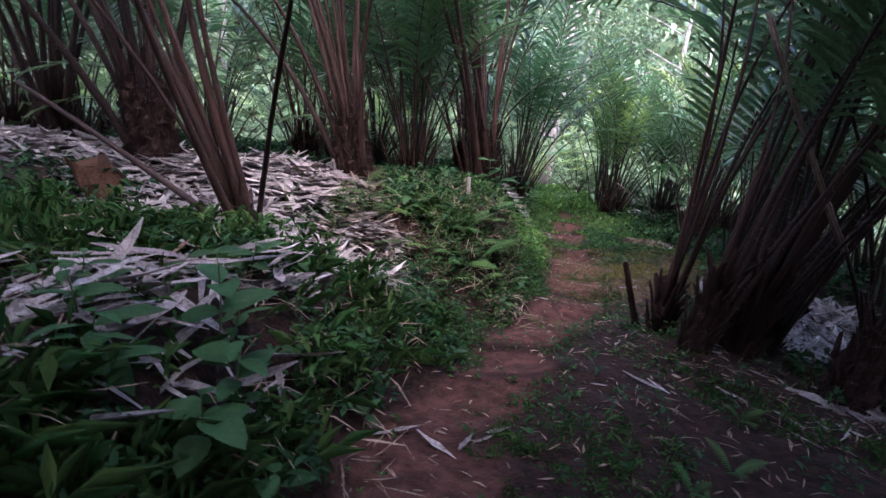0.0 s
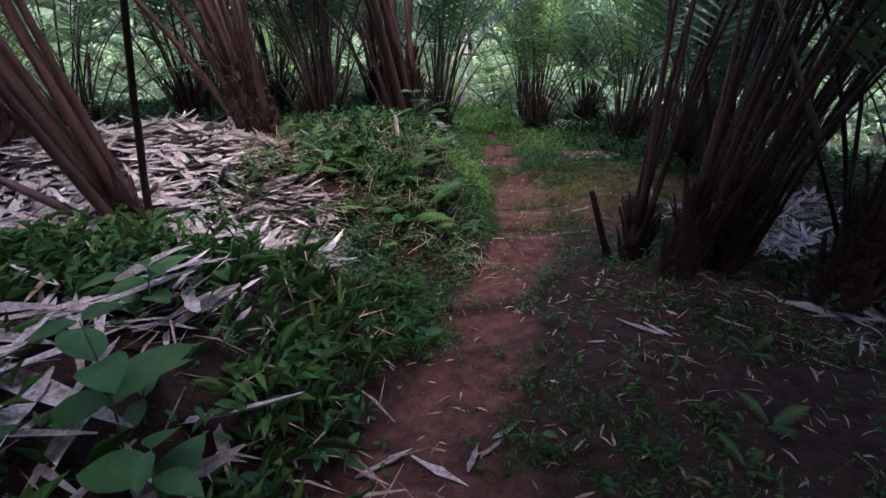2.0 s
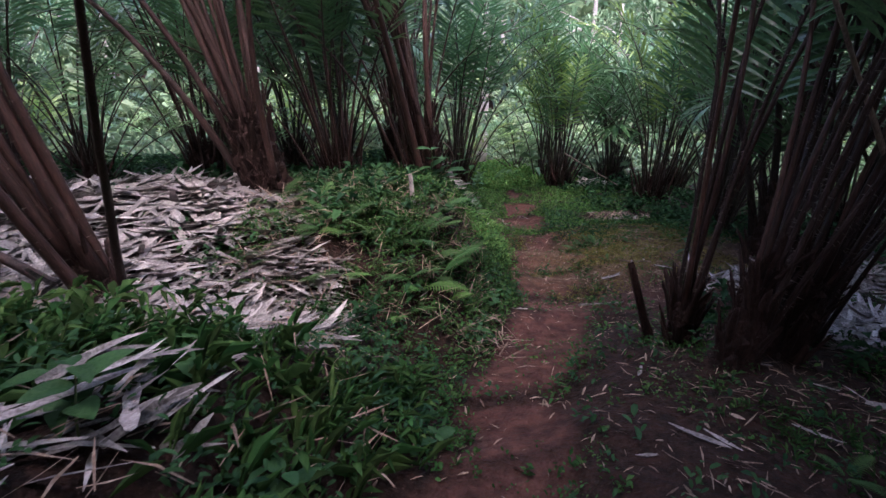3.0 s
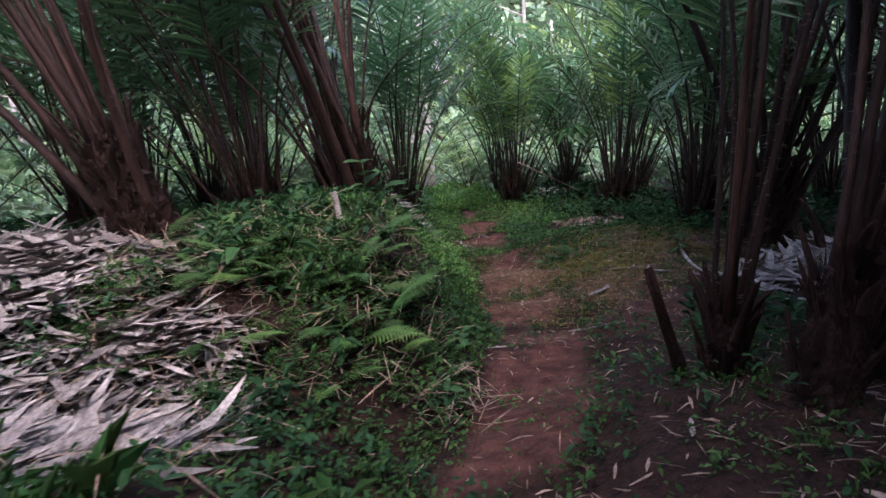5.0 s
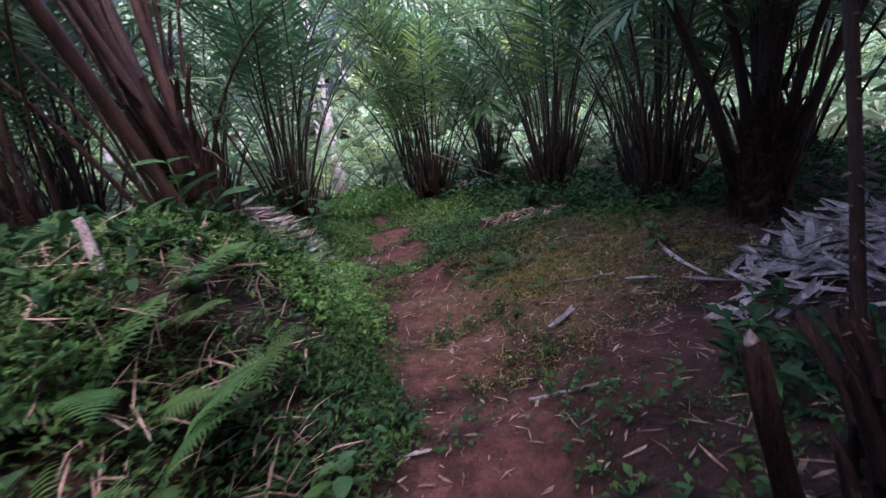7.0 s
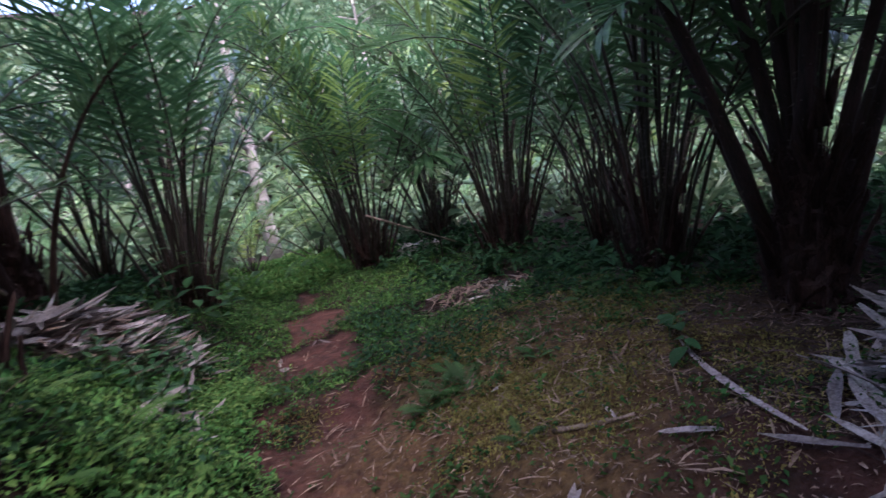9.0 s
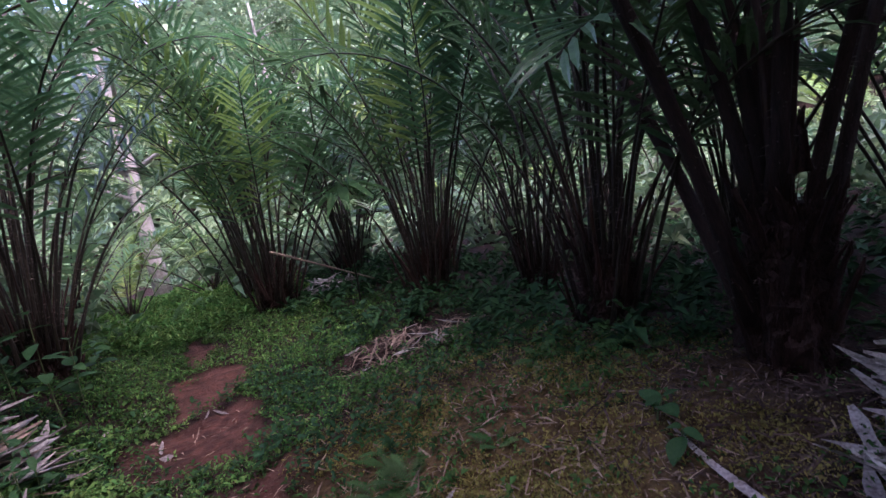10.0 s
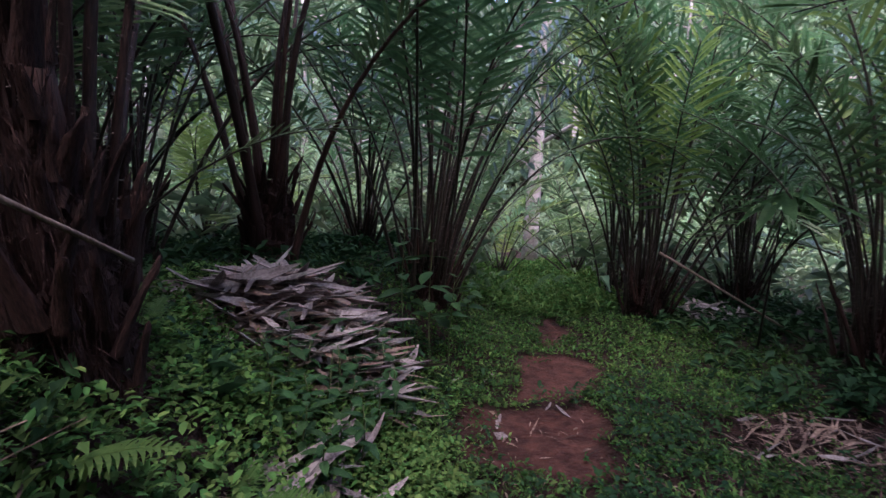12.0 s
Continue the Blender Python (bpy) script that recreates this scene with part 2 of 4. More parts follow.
# ---- ground ----
def build_ground():
    # fine steps along the trail, coarse ones out to the far slope, in one sheet
    def steps(fine0, fine1, fine, lo, hi):
        a = list(np.arange(fine0, fine1, fine))
        s, x = fine, fine1
        while x < hi:
            a.append(x)
            s *= 1.13
            x += s
        a.append(hi)
        s, x = fine, fine0 - fine
        while x > lo:
            a.insert(0, x)
            s *= 1.13
            x -= s
        a.insert(0, lo)
        return np.array(a)
    xs, ys = steps(-3, 6, 0.055, -160, 170), steps(0, 13, 0.055, -150, 180)
    X, Y = np.meshgrid(xs, ys)
    Z = land(X, Y)
    V = np.stack([X, Y, Z], -1).reshape(-1, 3)
    nx, ny = len(xs), len(ys)
    i = (np.arange(ny - 1)[:, None] * nx + np.arange(nx - 1)[None, :]).ravel()
    F = np.stack([i, i + 1, i + nx + 1, i + nx], -1)
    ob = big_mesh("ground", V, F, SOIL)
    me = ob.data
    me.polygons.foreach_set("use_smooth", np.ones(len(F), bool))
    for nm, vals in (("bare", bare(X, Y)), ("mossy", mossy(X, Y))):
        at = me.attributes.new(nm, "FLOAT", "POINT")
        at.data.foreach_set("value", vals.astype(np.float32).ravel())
    return tagged(ob, "red-brown earth of a shaded palm grove with a worn trail", "ground", kind="structure")


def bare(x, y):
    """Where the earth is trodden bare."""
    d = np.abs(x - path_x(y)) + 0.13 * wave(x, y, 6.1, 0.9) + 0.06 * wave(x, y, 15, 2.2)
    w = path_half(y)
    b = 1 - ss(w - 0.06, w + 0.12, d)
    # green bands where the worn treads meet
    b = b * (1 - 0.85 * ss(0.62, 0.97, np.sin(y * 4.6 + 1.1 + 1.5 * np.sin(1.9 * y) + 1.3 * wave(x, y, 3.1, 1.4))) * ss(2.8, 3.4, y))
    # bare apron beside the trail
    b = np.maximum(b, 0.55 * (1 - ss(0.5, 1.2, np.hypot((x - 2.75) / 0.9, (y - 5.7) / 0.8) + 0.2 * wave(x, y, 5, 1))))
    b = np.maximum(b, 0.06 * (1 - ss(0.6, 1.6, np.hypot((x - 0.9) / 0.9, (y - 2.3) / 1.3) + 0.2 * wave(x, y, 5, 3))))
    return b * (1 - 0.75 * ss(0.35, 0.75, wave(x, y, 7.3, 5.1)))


def mossy(x, y):
    return np.clip(0.75 * (1 - ss(0.5, 1.3, np.hypot((x - 3.1) / 1.25, (y - 6.85) / 0.95) + 0.25 * wave(x, y, 5, 2))), 0, 1)


build_ground()

# ---- palm fronds ----
def frond_data(name, length, bare_part, bend, width, seed, leaf_len=0.5, gaps=0.06, spine=True, leaf_w=0.021):
    """A frond that rises from its base along z and bends towards x: the meshes of its spiny stalk and of its leaflets."""
    rnd = random.Random(seed)
    n = 15
    pts, tangents, a = [Vector((0, 0, 0))], [], 0.0
    for i in range(n):
        f = (i + 0.5) / n
        a = bend * f ** 1.7
        side = 0.05 * math.sin(seed + 3 * f)
        t = Vector((math.sin(a), side, math.cos(a))).normalized()
        tangents.append(t)
        pts.append(pts[-1] + t * (length / n))
    tangents.append(tangents[-1])
    radii = [width * (1.5 if i == 0 else 1) * (1 - 0.86 * (i / n) ** 0.8) + 0.003 for i in range(n + 1)]
    radii = [q * rnd.uniform(0.88, 1.12) for q in radii]
    V, F = tube(pts, radii, 7)
    plain = len(F)
    if spine:
        for k in range(int(length * bare_part * 48)):
            f = rnd.random() ** 1.2 * min(0.85, bare_part + 0.15) * n
            i = int(f)
            p = pts[i].lerp(pts[i + 1], f - i)
            ang = rnd.uniform(0, 6.28)
            out = Vector((math.cos(ang), math.sin(ang), rnd.uniform(-0.35, 0.1))).normalized()
            side = out.cross(Vector((0, 0, 1))).normalized() * 0.0025
            r = radii[i] * 0.8
            ln = rnd.uniform(0.02, 0.05)
            b = len(V)
            V += [p + out * r + side, p + out * r - side, p + out * r + Vector((0, 0, 0.006)), p + out * (r + ln)]
            F += [(b, b + 1, b + 3), (b + 1, b + 2, b + 3), (b + 2, b, b + 3)]
    stalk = bpy.data.meshes.new(name + "_stalk")
    stalk.from_pydata([tuple(v) for v in V], [], F)
    stalk.polygons.foreach_set("material_index", [int(q >= plain) for q in range(len(F))])
    V, F = [], []
    s = bare_part * length
    while s < length * 0.995:
        f = s / length
        g = (f - bare_part) / (1 - bare_part)
        ii = min(int(f * n), n - 1)
        p = pts[ii].lerp(pts[ii + 1], f * n - ii)
        t = tangents[ii]
        up = Vector((0, 1, 0)).cross(t).normalized() * -1
        for sg in (-1, 1):
            if rnd.random() < 0.05:
                continue
            side = t.cross(up).normalized() * sg
            ang = radians(28 + 34 * g + rnd.uniform(-7, 7))
            lift = rnd.uniform(-0.02, 0.3)
            d = (side * math.cos(ang) + t * math.sin(ang) + up * lift).normalized()
            ln = leaf_len * (0.55 + 0.6 * math.sin(math.pi * min(1, 0.12 + 0.8 * g))) * rnd.uniform(0.85, 1.1)
            w = leaf_w * rnd.uniform(0.8, 1.25)
            nrm = (up + side * -0.25 * sg * sg).normalized()
            across = d.cross(nrm).normalized()
            droop = Vector((0, 0, -1)) * ln * rnd.uniform(0.08, 0.34)
            b = len(V)
            m1, m2 = p + d * ln * 0.36 + droop * 0.12, p + d * ln * 0.74 + droop * 0.5
            fold = nrm * w * 0.35
            V += [p, m1 - across * w + fold, m1, m1 + across * w + fold, m2 - across * w * 0.85 + fold, m2, m2 + across * w * 0.85 + fold, p + d * ln + droop]
            F += [(b, b + 1, b + 2), (b, b + 2, b + 3), (b + 1, b + 4, b + 5, b + 2), (b + 2, b + 5, b + 6, b + 3), (b + 4, b + 7, b + 5), (b + 5, b + 7, b + 6)]
        s += gaps * rnd.uniform(0.75, 1.3)
    leaf = bpy.data.meshes.new(name + "_leaflets")
    leaf.from_pydata([tuple(v) for v in V], [], F)
    return stalk, leaf


def finished(datas, stalk_mat, leaf_mat):
    out = []
    for stalk, leaf in datas:
        a, b = stalk.copy(), leaf.copy()
        a.materials.append(stalk_mat)
        a.materials.append(SPINE)
        a.polygons.foreach_set("use_smooth", [True] * len(a.polygons))
        b.materials.append(leaf_mat)
        out.append((a, b))
    return out


TALL_D = [frond_data("tall", 4.3 + 0.25 * (k % 4), 0.42 + 0.04 * (k % 3), 0.6 + 0.22 * (k % 5), 0.0175, 10 + k, 0.56, 0.062) for k in range(7)]
LUSH_D = [frond_data("lush", 2.6 + 0.25 * (k % 4), 0.38 + 0.05 * (k % 3), 0.75 + 0.27 * (k % 5), 0.0125, 40 + k, 0.4, 0.072, True, 0.0165) for k in range(8)]
FAR_D = [frond_data("far", 3.3 + 0.3 * (k % 3), 0.28, 0.8 + 0.25 * (k % 4), 0.024, 70 + k, 0.6, 0.085, False, 0.028) for k in range(5)]
THICK_D = [frond_data("thick", 4.6 + 0.25 * (k % 3), 0.5, 0.5 + 0.2 * k, 0.046, 90 + k, 0.6, 0.062) for k in range(4)]
TALL = finished(TALL_D, PETIOLE, LEAF)
THICK = finished(THICK_D, PETIOLE_DARK, LEAF)
THICK_RED = finished(THICK_D, PETIOLE, LEAF)
DUSKY = finished(TALL_D[:4], PETIOLE_DARK, LEAF)
LUSH = finished(LUSH_D, PETIOLE_GREEN, LEAF)
# fronds whose paler leaf colour stands in for brighter light
LUSH_LIT = finished(LUSH_D[:4], PETIOLE_GREEN, LEAF_LIT)
FAR = finished(FAR_D, PETIOLE_GREEN, LEAF_LIT)
# extra long fronds for overhead, added to block skylight
SHADE_FRONDS_D = [frond_data("high", 6.2 + 0.3 * k, 0.42, 1.35 + 0.12 * k, 0.018, 110 + k, 0.85, 0.08, False, 0.036) for k in range(4)]
SHADE_FRONDS = finished(SHADE_FRONDS_D, PETIOLE, LEAF)
YOUNG = finished(FAR_D[:3], PETIOLE_GREEN, LEAF_YOUNG)
BRIGHT = finished(LUSH_D[:3], PETIOLE_GREEN, LEAF_YOUNG)


def stub_mesh(name, h, r, seed):
    """An old leaf base: a flattened, splitting, tapered sheath."""
    rnd = random.Random(seed)
    V, F = [], []
    n, sides = 5, 7
    for i in range(n):
        f = i / (n - 1)
        for k in range(sides):
            a = 2 * math.pi * k / sides
            rr = r * (1 - 0.55 * f) * rnd.uniform(0.8, 1.2)
            V.append((rr * 0.55 * math.cos(a) + 0.12 * h * f * f, rr * math.sin(a), h * f * (1 if i < n - 1 else rnd.uniform(0.82, 1.08))))
    for i in range(n - 1):
        for k in range(sides):
            a, b = i * sides + k, i * sides + (k + 1) % sides
            F.append((a, b, b + sides, a + sides))
    F.append(tuple((n - 1) * sides + k for k in range(sides)))
    me = bpy.data.meshes.new(name)
    me.from_pydata(V, [], F)
    me.materials.append(BARK)
    me.polygons.foreach_set("use_smooth", [True] * len(me.polygons))
    return me


def old_stalk(h, r, seed):
    """A thin dry leaf stalk, broken off."""
    rnd = random.Random(seed)
    pts = [(0.1 * h * f * f, 0.03 * math.sin(2 * f + seed), h * f) for f in (0, 0.3, 0.65, 1.0)]
    V, F = tube(pts, [r * 1.5, r, r * 0.9, r * rnd.uniform(0.5, 0.9)], 6)
    V[-1].z += 0.05
    me = bpy.data.meshes.new("leaf_base")
    me.from_pydata([tuple(v) for v in V], [], F)
    me.materials.append(PETIOLE)
    return me


STALKS = [old_stalk(0.4 + 0.13 * (k % 5), 0.012 + 0.003 * (k % 3), k) for k in range(7)]
STUBS = [stub_mesh("leaf_base", 0.22 + 0.07 * (k % 3), 0.034 + 0.01 * (k % 2), k) for k in range(6)]


def bole_mesh(h, r, seed):
    """The short shaggy bole of a clump: overlapping old sheaths with a dense coat of fibres."""
    rnd = random.Random(seed)
    V, F = [], []
    n, sides = 26, 32
    for i in range(n):
        f = i / (n - 1)
        prof = (1.12 - 0.28 * f) if f < 0.9 else 0.7
        for k in range(sides):
            a = 2 * math.pi * k / sides
            lap = (f * 5 + 0.45 * math.sin(2 * a + seed) + 0.2 * math.sin(5 * a + 2 * seed)) % 1
            rr = r * prof * (0.86 + 0.22 * lap + 0.1 * math.sin(3 * a + seed + 2 * f) + 0.09 * math.sin(9 * a + 6 * f) + rnd.uniform(-0.07, 0.07))
            V.append((rr * math.cos(a), rr * math.sin(a), -0.08 + (h + 0.08) * f + rnd.uniform(-0.012, 0.012)))
    for i in range(n - 1):
        for k in range(sides):
            a, b = i * sides + k, i * sides + (k + 1) % sides
            F.append((a, b, b + sides, a + sides))
    F.append(tuple((n - 1) * sides + k for k in range(sides)))
    for _ in range(1100):
        a, f = rnd.uniform(0, 6.28), rnd.uniform(0.0, 1.05)
        d = Vector((math.cos(a), math.sin(a), 0))
        p = d * r * (1.02 - 0.25 * f) + Vector((0, 0, h * f))
        side = Vector((-d.y, d.x, 0))
        tip = p + d * rnd.uniform(0.01, 0.1) + side * rnd.uniform(-0.05, 0.05) + Vector((0, 0, rnd.uniform(-0.12, 0.2)))
        b = len(V)
        w = rnd.uniform(0.002, 0.006)
        V += [p + side * w, p - side * w, tip]
        F.append((b, b + 1, b + 2))
    me = bpy.data.meshes.new("bole")
    me.from_pydata([tuple(v) for v in V], [], F)
    me.materials.append(BARK)
    return me


BOLES = [bole_mesh(0.26, 0.12, 3), bole_mesh(0.36, 0.14, 4), bole_mesh(0.2, 0.12, 5), bole_mesh(0.55, 0.17, 8)]


def palm(x, y, fronds, count, seed, bole=0, r=0.14, tilt=(2, 24), lean=(0, 0), size=1.0, stubs=14, label="", group="palm clumps", extra=(), sink=0.05, avoid=None, high=0, trunk=(1, 1)):
    """A clump of spiny palm: bole, old leaf bases, fronds with leaflets. lean: degrees about x and y for the whole clump. avoid: (azimuth, half width) kept free."""
    rnd = random.Random(seed)
    root = new("salak_palm")
    root.matrix_basis = pose(x, y, place_on(x, y, -sink), lean[0], lean[1], 0)
    tagged(root, label or "spiny palm clump with dark stalks and green pinnate fronds", "palm", group)
    h = 0.0
    if bole is not None:
        me = BOLES[bole]
        h = max(v.co.z for v in me.vertices)
        share("bole", me, pose(0, 0, 0, 0, 0, rnd.uniform(0, 360)) @ Matrix.Diagonal((trunk[0] * r / 0.17, trunk[0] * r / 0.17, trunk[1] * r / 0.17, 1)), root)
        h *= trunk[1] * r / 0.17
    for k in range(stubs):
        az = 360 * (k * 0.618 % 1) + rnd.uniform(-20, 20)
        z = rnd.uniform(0.0, max(0.1, h * 0.9))
        m = pose(0, 0, z, 0, 0, az) @ pose(r * rnd.uniform(0.7, 1.1), 0, 0, 0, rnd.uniform(6, 26), rnd.uniform(-40, 40)) @ Matrix.Scale(rnd.uniform(0.55, 0.95), 4)
        share("leaf_base", STALKS[k % 7] if fronds in (LUSH, LUSH_LIT) and k % 4 else STUBS[k % len(STUBS)], m, root)
    for k in range(count):
        f = (k + 0.5) / count
        az = 360 * (k * 0.618034 % 1) + rnd.uniform(-25, 25) + seed * 37
        tl = tilt[0] + (tilt[1] - tilt[0]) * f + rnd.uniform(-3, 3)
        if avoid and abs((az - avoid[0] + 180) % 360 - 180) < avoid[1]:
            az += 180
        rr = r * (0.25 + 0.75 * f)
        z0 = h * 0.75 * (1 - f) + 0.02
        stalk, leaf = rnd.choice(fronds)
        m = pose(0, 0, z0, 0, 0, az) @ pose(rr, 0, 0, 0, tl, rnd.uniform(-50, 50)) @ Matrix.Scale(size * rnd.uniform(0.82, 1.12), 4)
        st = share("frond", stalk, m, root)
        share("leaf", leaf, Matrix.Identity(4), st)
    # high: number of added fronds arching above the view to shade the ground
    for k in range(high):
        stalk, leaf = SHADE_FRONDS[k % 4]
        st = share("frond", stalk, pose(0, 0, h * 0.5, 0, 0, 360 * k / high + rnd.uniform(-30, 30)) @ pose(r * 0.3, 0, 0, 0, rnd.uniform(-4, 9), 0) @ Matrix.Scale(rnd.uniform(0.85, 1.1), 4), root)
        share("leaf", leaf, Matrix.Identity(4), st)
    for fr, az, tl, sc in extra:
        stalk, leaf = fr
        st = share("frond", stalk, pose(0, 0, h * 0.3, 0, 0, az) @ pose(r * 0.8, 0, 0, 0, tl, 0) @ Matrix.Scale(sc, 4), root)
        share("leaf", leaf, Matrix.Identity(4), st)
    return root


DARK = "tall spiny palm clump with dark brown stalks beside the trail"
GREEN = "lush green spiny palm clump with many thin stalks"
# near clumps on the right of the trail
SHAGGY = "thick dark palm trunk clump with spiny stalks and hanging fibres"
palm(2.02, 4.12, DUSKY, 6, 1, 3, 0.1, (0, 8), (1, 3), 1.0, 26, DARK, avoid=(180, 80), high=3, trunk=(0.8, 1.0))
palm(2.1, 3.66, DUSKY, 9, 2, 3, 0.13, (1, 17), (-2, 9), 1.0, 34, DARK, avoid=(180, 80), high=3, trunk=(0.9, 1.3))
palm(2.52, 3.78, DUSKY + THICK[:1], 9, 3, 3, 0.14, (1, 20), (0, 12), 1.0, 30, DARK, avoid=(180, 60), high=3, trunk=(0.9, 1.3))
palm(2.95, 3.1, DUSKY + THICK[:1], 8, 32, 3, 0.2, (2, 22), (0, 12), 1.0, 30, DARK, avoid=(180, 70), high=3, trunk=(0.8, 1.0))
palm(2.95, 4.1, DUSKY, 9, 27, 1, 0.14, (2, 20), (0, 12), 1.0, 14, DARK, avoid=(180, 60))
palm(3.55, 3.5, DUSKY, 14, 4, 3, 0.2, (2, 30), (0, 6), 1.0, 14, DARK, avoid=(180, 40), high=2)
palm(4.5, 6.25, THICK, 11, 5, 3, 0.19, (2, 24), (0, 9), 1.0, 56, SHAGGY, avoid=(215, 50), trunk=(1.0, 1.25), high=2)
palm(4.6, 7.3, LUSH, 24, 6, 1, 0.22, (0, 16), (0, 7), 1.1, 30, GREEN)
palm(5.3, 10.1, LUSH, 26, 7, 0, 0.28, (0, 18), (0, 7), 1.1, 34, GREEN, extra=((BRIGHT[0], 180, 6, 1.3), (BRIGHT[1], 235, 12, 1.25), (BRIGHT[2], 120, 9, 1.3)))
palm(6.1, 9.2, LUSH, 22, 8, 0, 0.22, (0, 19), (0, 7), 1.15, 22, GREEN)
palm(4.15, 12.0, LUSH, 28, 9, 2, 0.28, (0, 20), (0, 7), 1.15, 34, GREEN, extra=((BRIGHT[0], 175, 7, 1.2), (BRIGHT[1], 215, 4, 1.25), (BRIGHT[2], 140, 12, 1.1), (BRIGHT[1], 250, 10, 1.05)))
palm(6.9, 11.9, LUSH, 22, 10, 0, 0.22, (0, 20), (0, 7), 1.2, 20, GREEN)
palm(6.6, 7.3, LUSH, 18, 11, 1, 0.2, (2, 28), (0, 0), 1.25, 16, GREEN)
palm(6.4, 4.9, TALL, 14, 12, 1, 0.2, (2, 28), (0, 0), 0.95, 12, DARK)
# clumps on the left bank
palm(0.66, 7.72, TALL, 20, 13, 1, 0.22, (0, 15), (0, -5), 0.95, 26, DARK, avoid=(-30, 60), high=1)
palm(0.76, 7.6, THICK_RED, 7, 28, 3, 0.16, (1, 12), (2, -8), 0.9, 50, SHAGGY, avoid=(-30, 60), trunk=(0.85, 1.5))
palm(-0.4, 7.8, TALL, 20, 14, 2, 0.28, (1, 18), (0, -8), 0.9, 16, DARK)
palm(-1.05, 6.5, THICK_RED, 9, 15, 3, 0.19, (0, 15), (0, -12), 0.95, 30, SHAGGY, trunk=(1.15, 1.4), high=4)
palm(-1.62, 4.2, THICK_RED, 6, 16, 3, 0.1, (0, 9), (4, -21), 0.9, 10, "leaning group of dark palm stalks in dead leaves", trunk=(1.0, 1.3), high=3)
palm(-3.45, 6.2, THICK, 10, 17, 3, 0.22, (0, 22), (0, -8), 1.0, 34, SHAGGY, trunk=(1.3, 1.5), high=5)
palm(-5.6, 7.6, THICK, 10, 18, 3, 0.22, (0, 18), (0, 0), 1.0, 14, DARK, high=1)
palm(-4.9, 9.0, TALL, 12, 26, 1, 0.2, (2, 24), (0, 0), 0.9, 12, DARK)
palm(-2.3, 9.0, TALL, 14, 19, 1, 0.26, (0, 18), (0, -6), 0.9, 14, DARK)
palm(0.52, 10.15, THICK_RED, 9, 20, 3, 0.18, (0, 17), (0, -2), 0.8, 40, DARK, high=1, trunk=(1.0, 1.3))
palm(-0.45, 9.9, LUSH, 22, 29, 1, 0.2, (1, 22), (0, 0), 1.15, 14, GREEN)
palm(-2.2, 11.0, LUSH, 20, 30, 1, 0.2, (1, 24), (0, 0), 1.25, 10, GREEN)
palm(-1.3, 10.6, LUSH, 22, 21, 1, 0.2, (2, 26), (0, 0), 1.15, 14, GREEN)
palm(1.7, 10.9, LUSH, 30, 22, 2, 0.24, (0, 17), (0, 5), 1.2, 24, GREEN)
palm(0.9, 12.4, LUSH, 22, 23, 0, 0.17, (2, 26), (0, 0), 1.1, 12, GREEN)
palm(-4.6, 10.4, TALL, 12, 24, 1, 0.2, (2, 26), (0, 0), 0.8, 12, DARK)
palm(-7.8, 9.6, TALL, 12, 25, 1, 0.2, (2, 26), (0, 0), 0.9, 12, DARK)
for k, (px, py) in enumerate([(-6.3, 9.2), (-8.6, 11.2), (5.7, 12.7), (6.5, 13.9), (7.7, 9.6), (8.4, 11.6), (7.2, 6.0)]):
    palm(px, py, LUSH, 20, 180 + k, 0, 0.2, (1, 26), (0, 0), 1.25, 8, GREEN)
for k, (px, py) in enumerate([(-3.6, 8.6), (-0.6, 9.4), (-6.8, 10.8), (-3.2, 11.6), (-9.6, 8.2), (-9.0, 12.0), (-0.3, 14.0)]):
    palm(px, py, LUSH_LIT, 16, 80 + k, 0, 0.2, (2, 46), (0, 0), 0.8, 8, GREEN)
for k, (px, py) in enumerate([(-9.0, 6.2), (-10.4, 9.8), (-7.0, 12.8), (-11.5, 13.0), (-3.0, 13.4)]):
    palm(px, py, TALL, 14, 70 + k, 1, 0.2, (1, 24), (0, 0), 0.95, 8, DARK, high=1)
# unseen clumps beside and behind the start of the walk, added to shade it
for k, (px, py) in enumerate([(-3.4, 0.6), (-5.6, 2.4), (3.9, 0.9), (2.2, -1.4), (-1.8, -2.2), (5.6, 2.4), (-6.8, 5.0), (0.4, -3.6), (-4.5, -2.2), (4.6, -2.0), (-7.5, 1.0), (7.5, 0.5)]):
    palm(px, py, TALL, 12, 30 + k, 1, 0.2, (2, 30), (0, 0), 1.0, 8, DARK, high=3 if px < 0 else 6)
# more unseen clumps close around the start, added to roof it over
for k, (px, py) in enumerate([(-1.5, -0.8), (1.25, -1.1), (-0.1, -2.4), (-2.7, 1.1), (2.1, 0.8)]):
    palm(px, py, TALL, 9, 50 + k, 1, 0.18, (0, 10), (0, 0), 1.0, 8, DARK, high=1 if px < 0 else 4)
# more clumps down the valley
far_rnd = random.Random(5)
spots = []
tries = 0
while len(spots) < 48 and tries < 6000:
    tries += 1
    px, py = far_rnd.uniform(-16, 24), far_rnd.uniform(9.5, 34)
    if abs(px - float(path_x(py))) < 0.9 + 0.03 * py or (px > -2.5 and px < 7.5 and py < 13.5):
        continue
    if all((px - a) ** 2 + (py - b) ** 2 > 2.3 ** 2 for a, b in spots):
        spots.append((px, py))
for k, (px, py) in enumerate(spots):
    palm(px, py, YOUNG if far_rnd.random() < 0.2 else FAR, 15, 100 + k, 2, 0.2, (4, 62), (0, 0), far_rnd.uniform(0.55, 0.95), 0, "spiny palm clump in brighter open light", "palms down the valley")
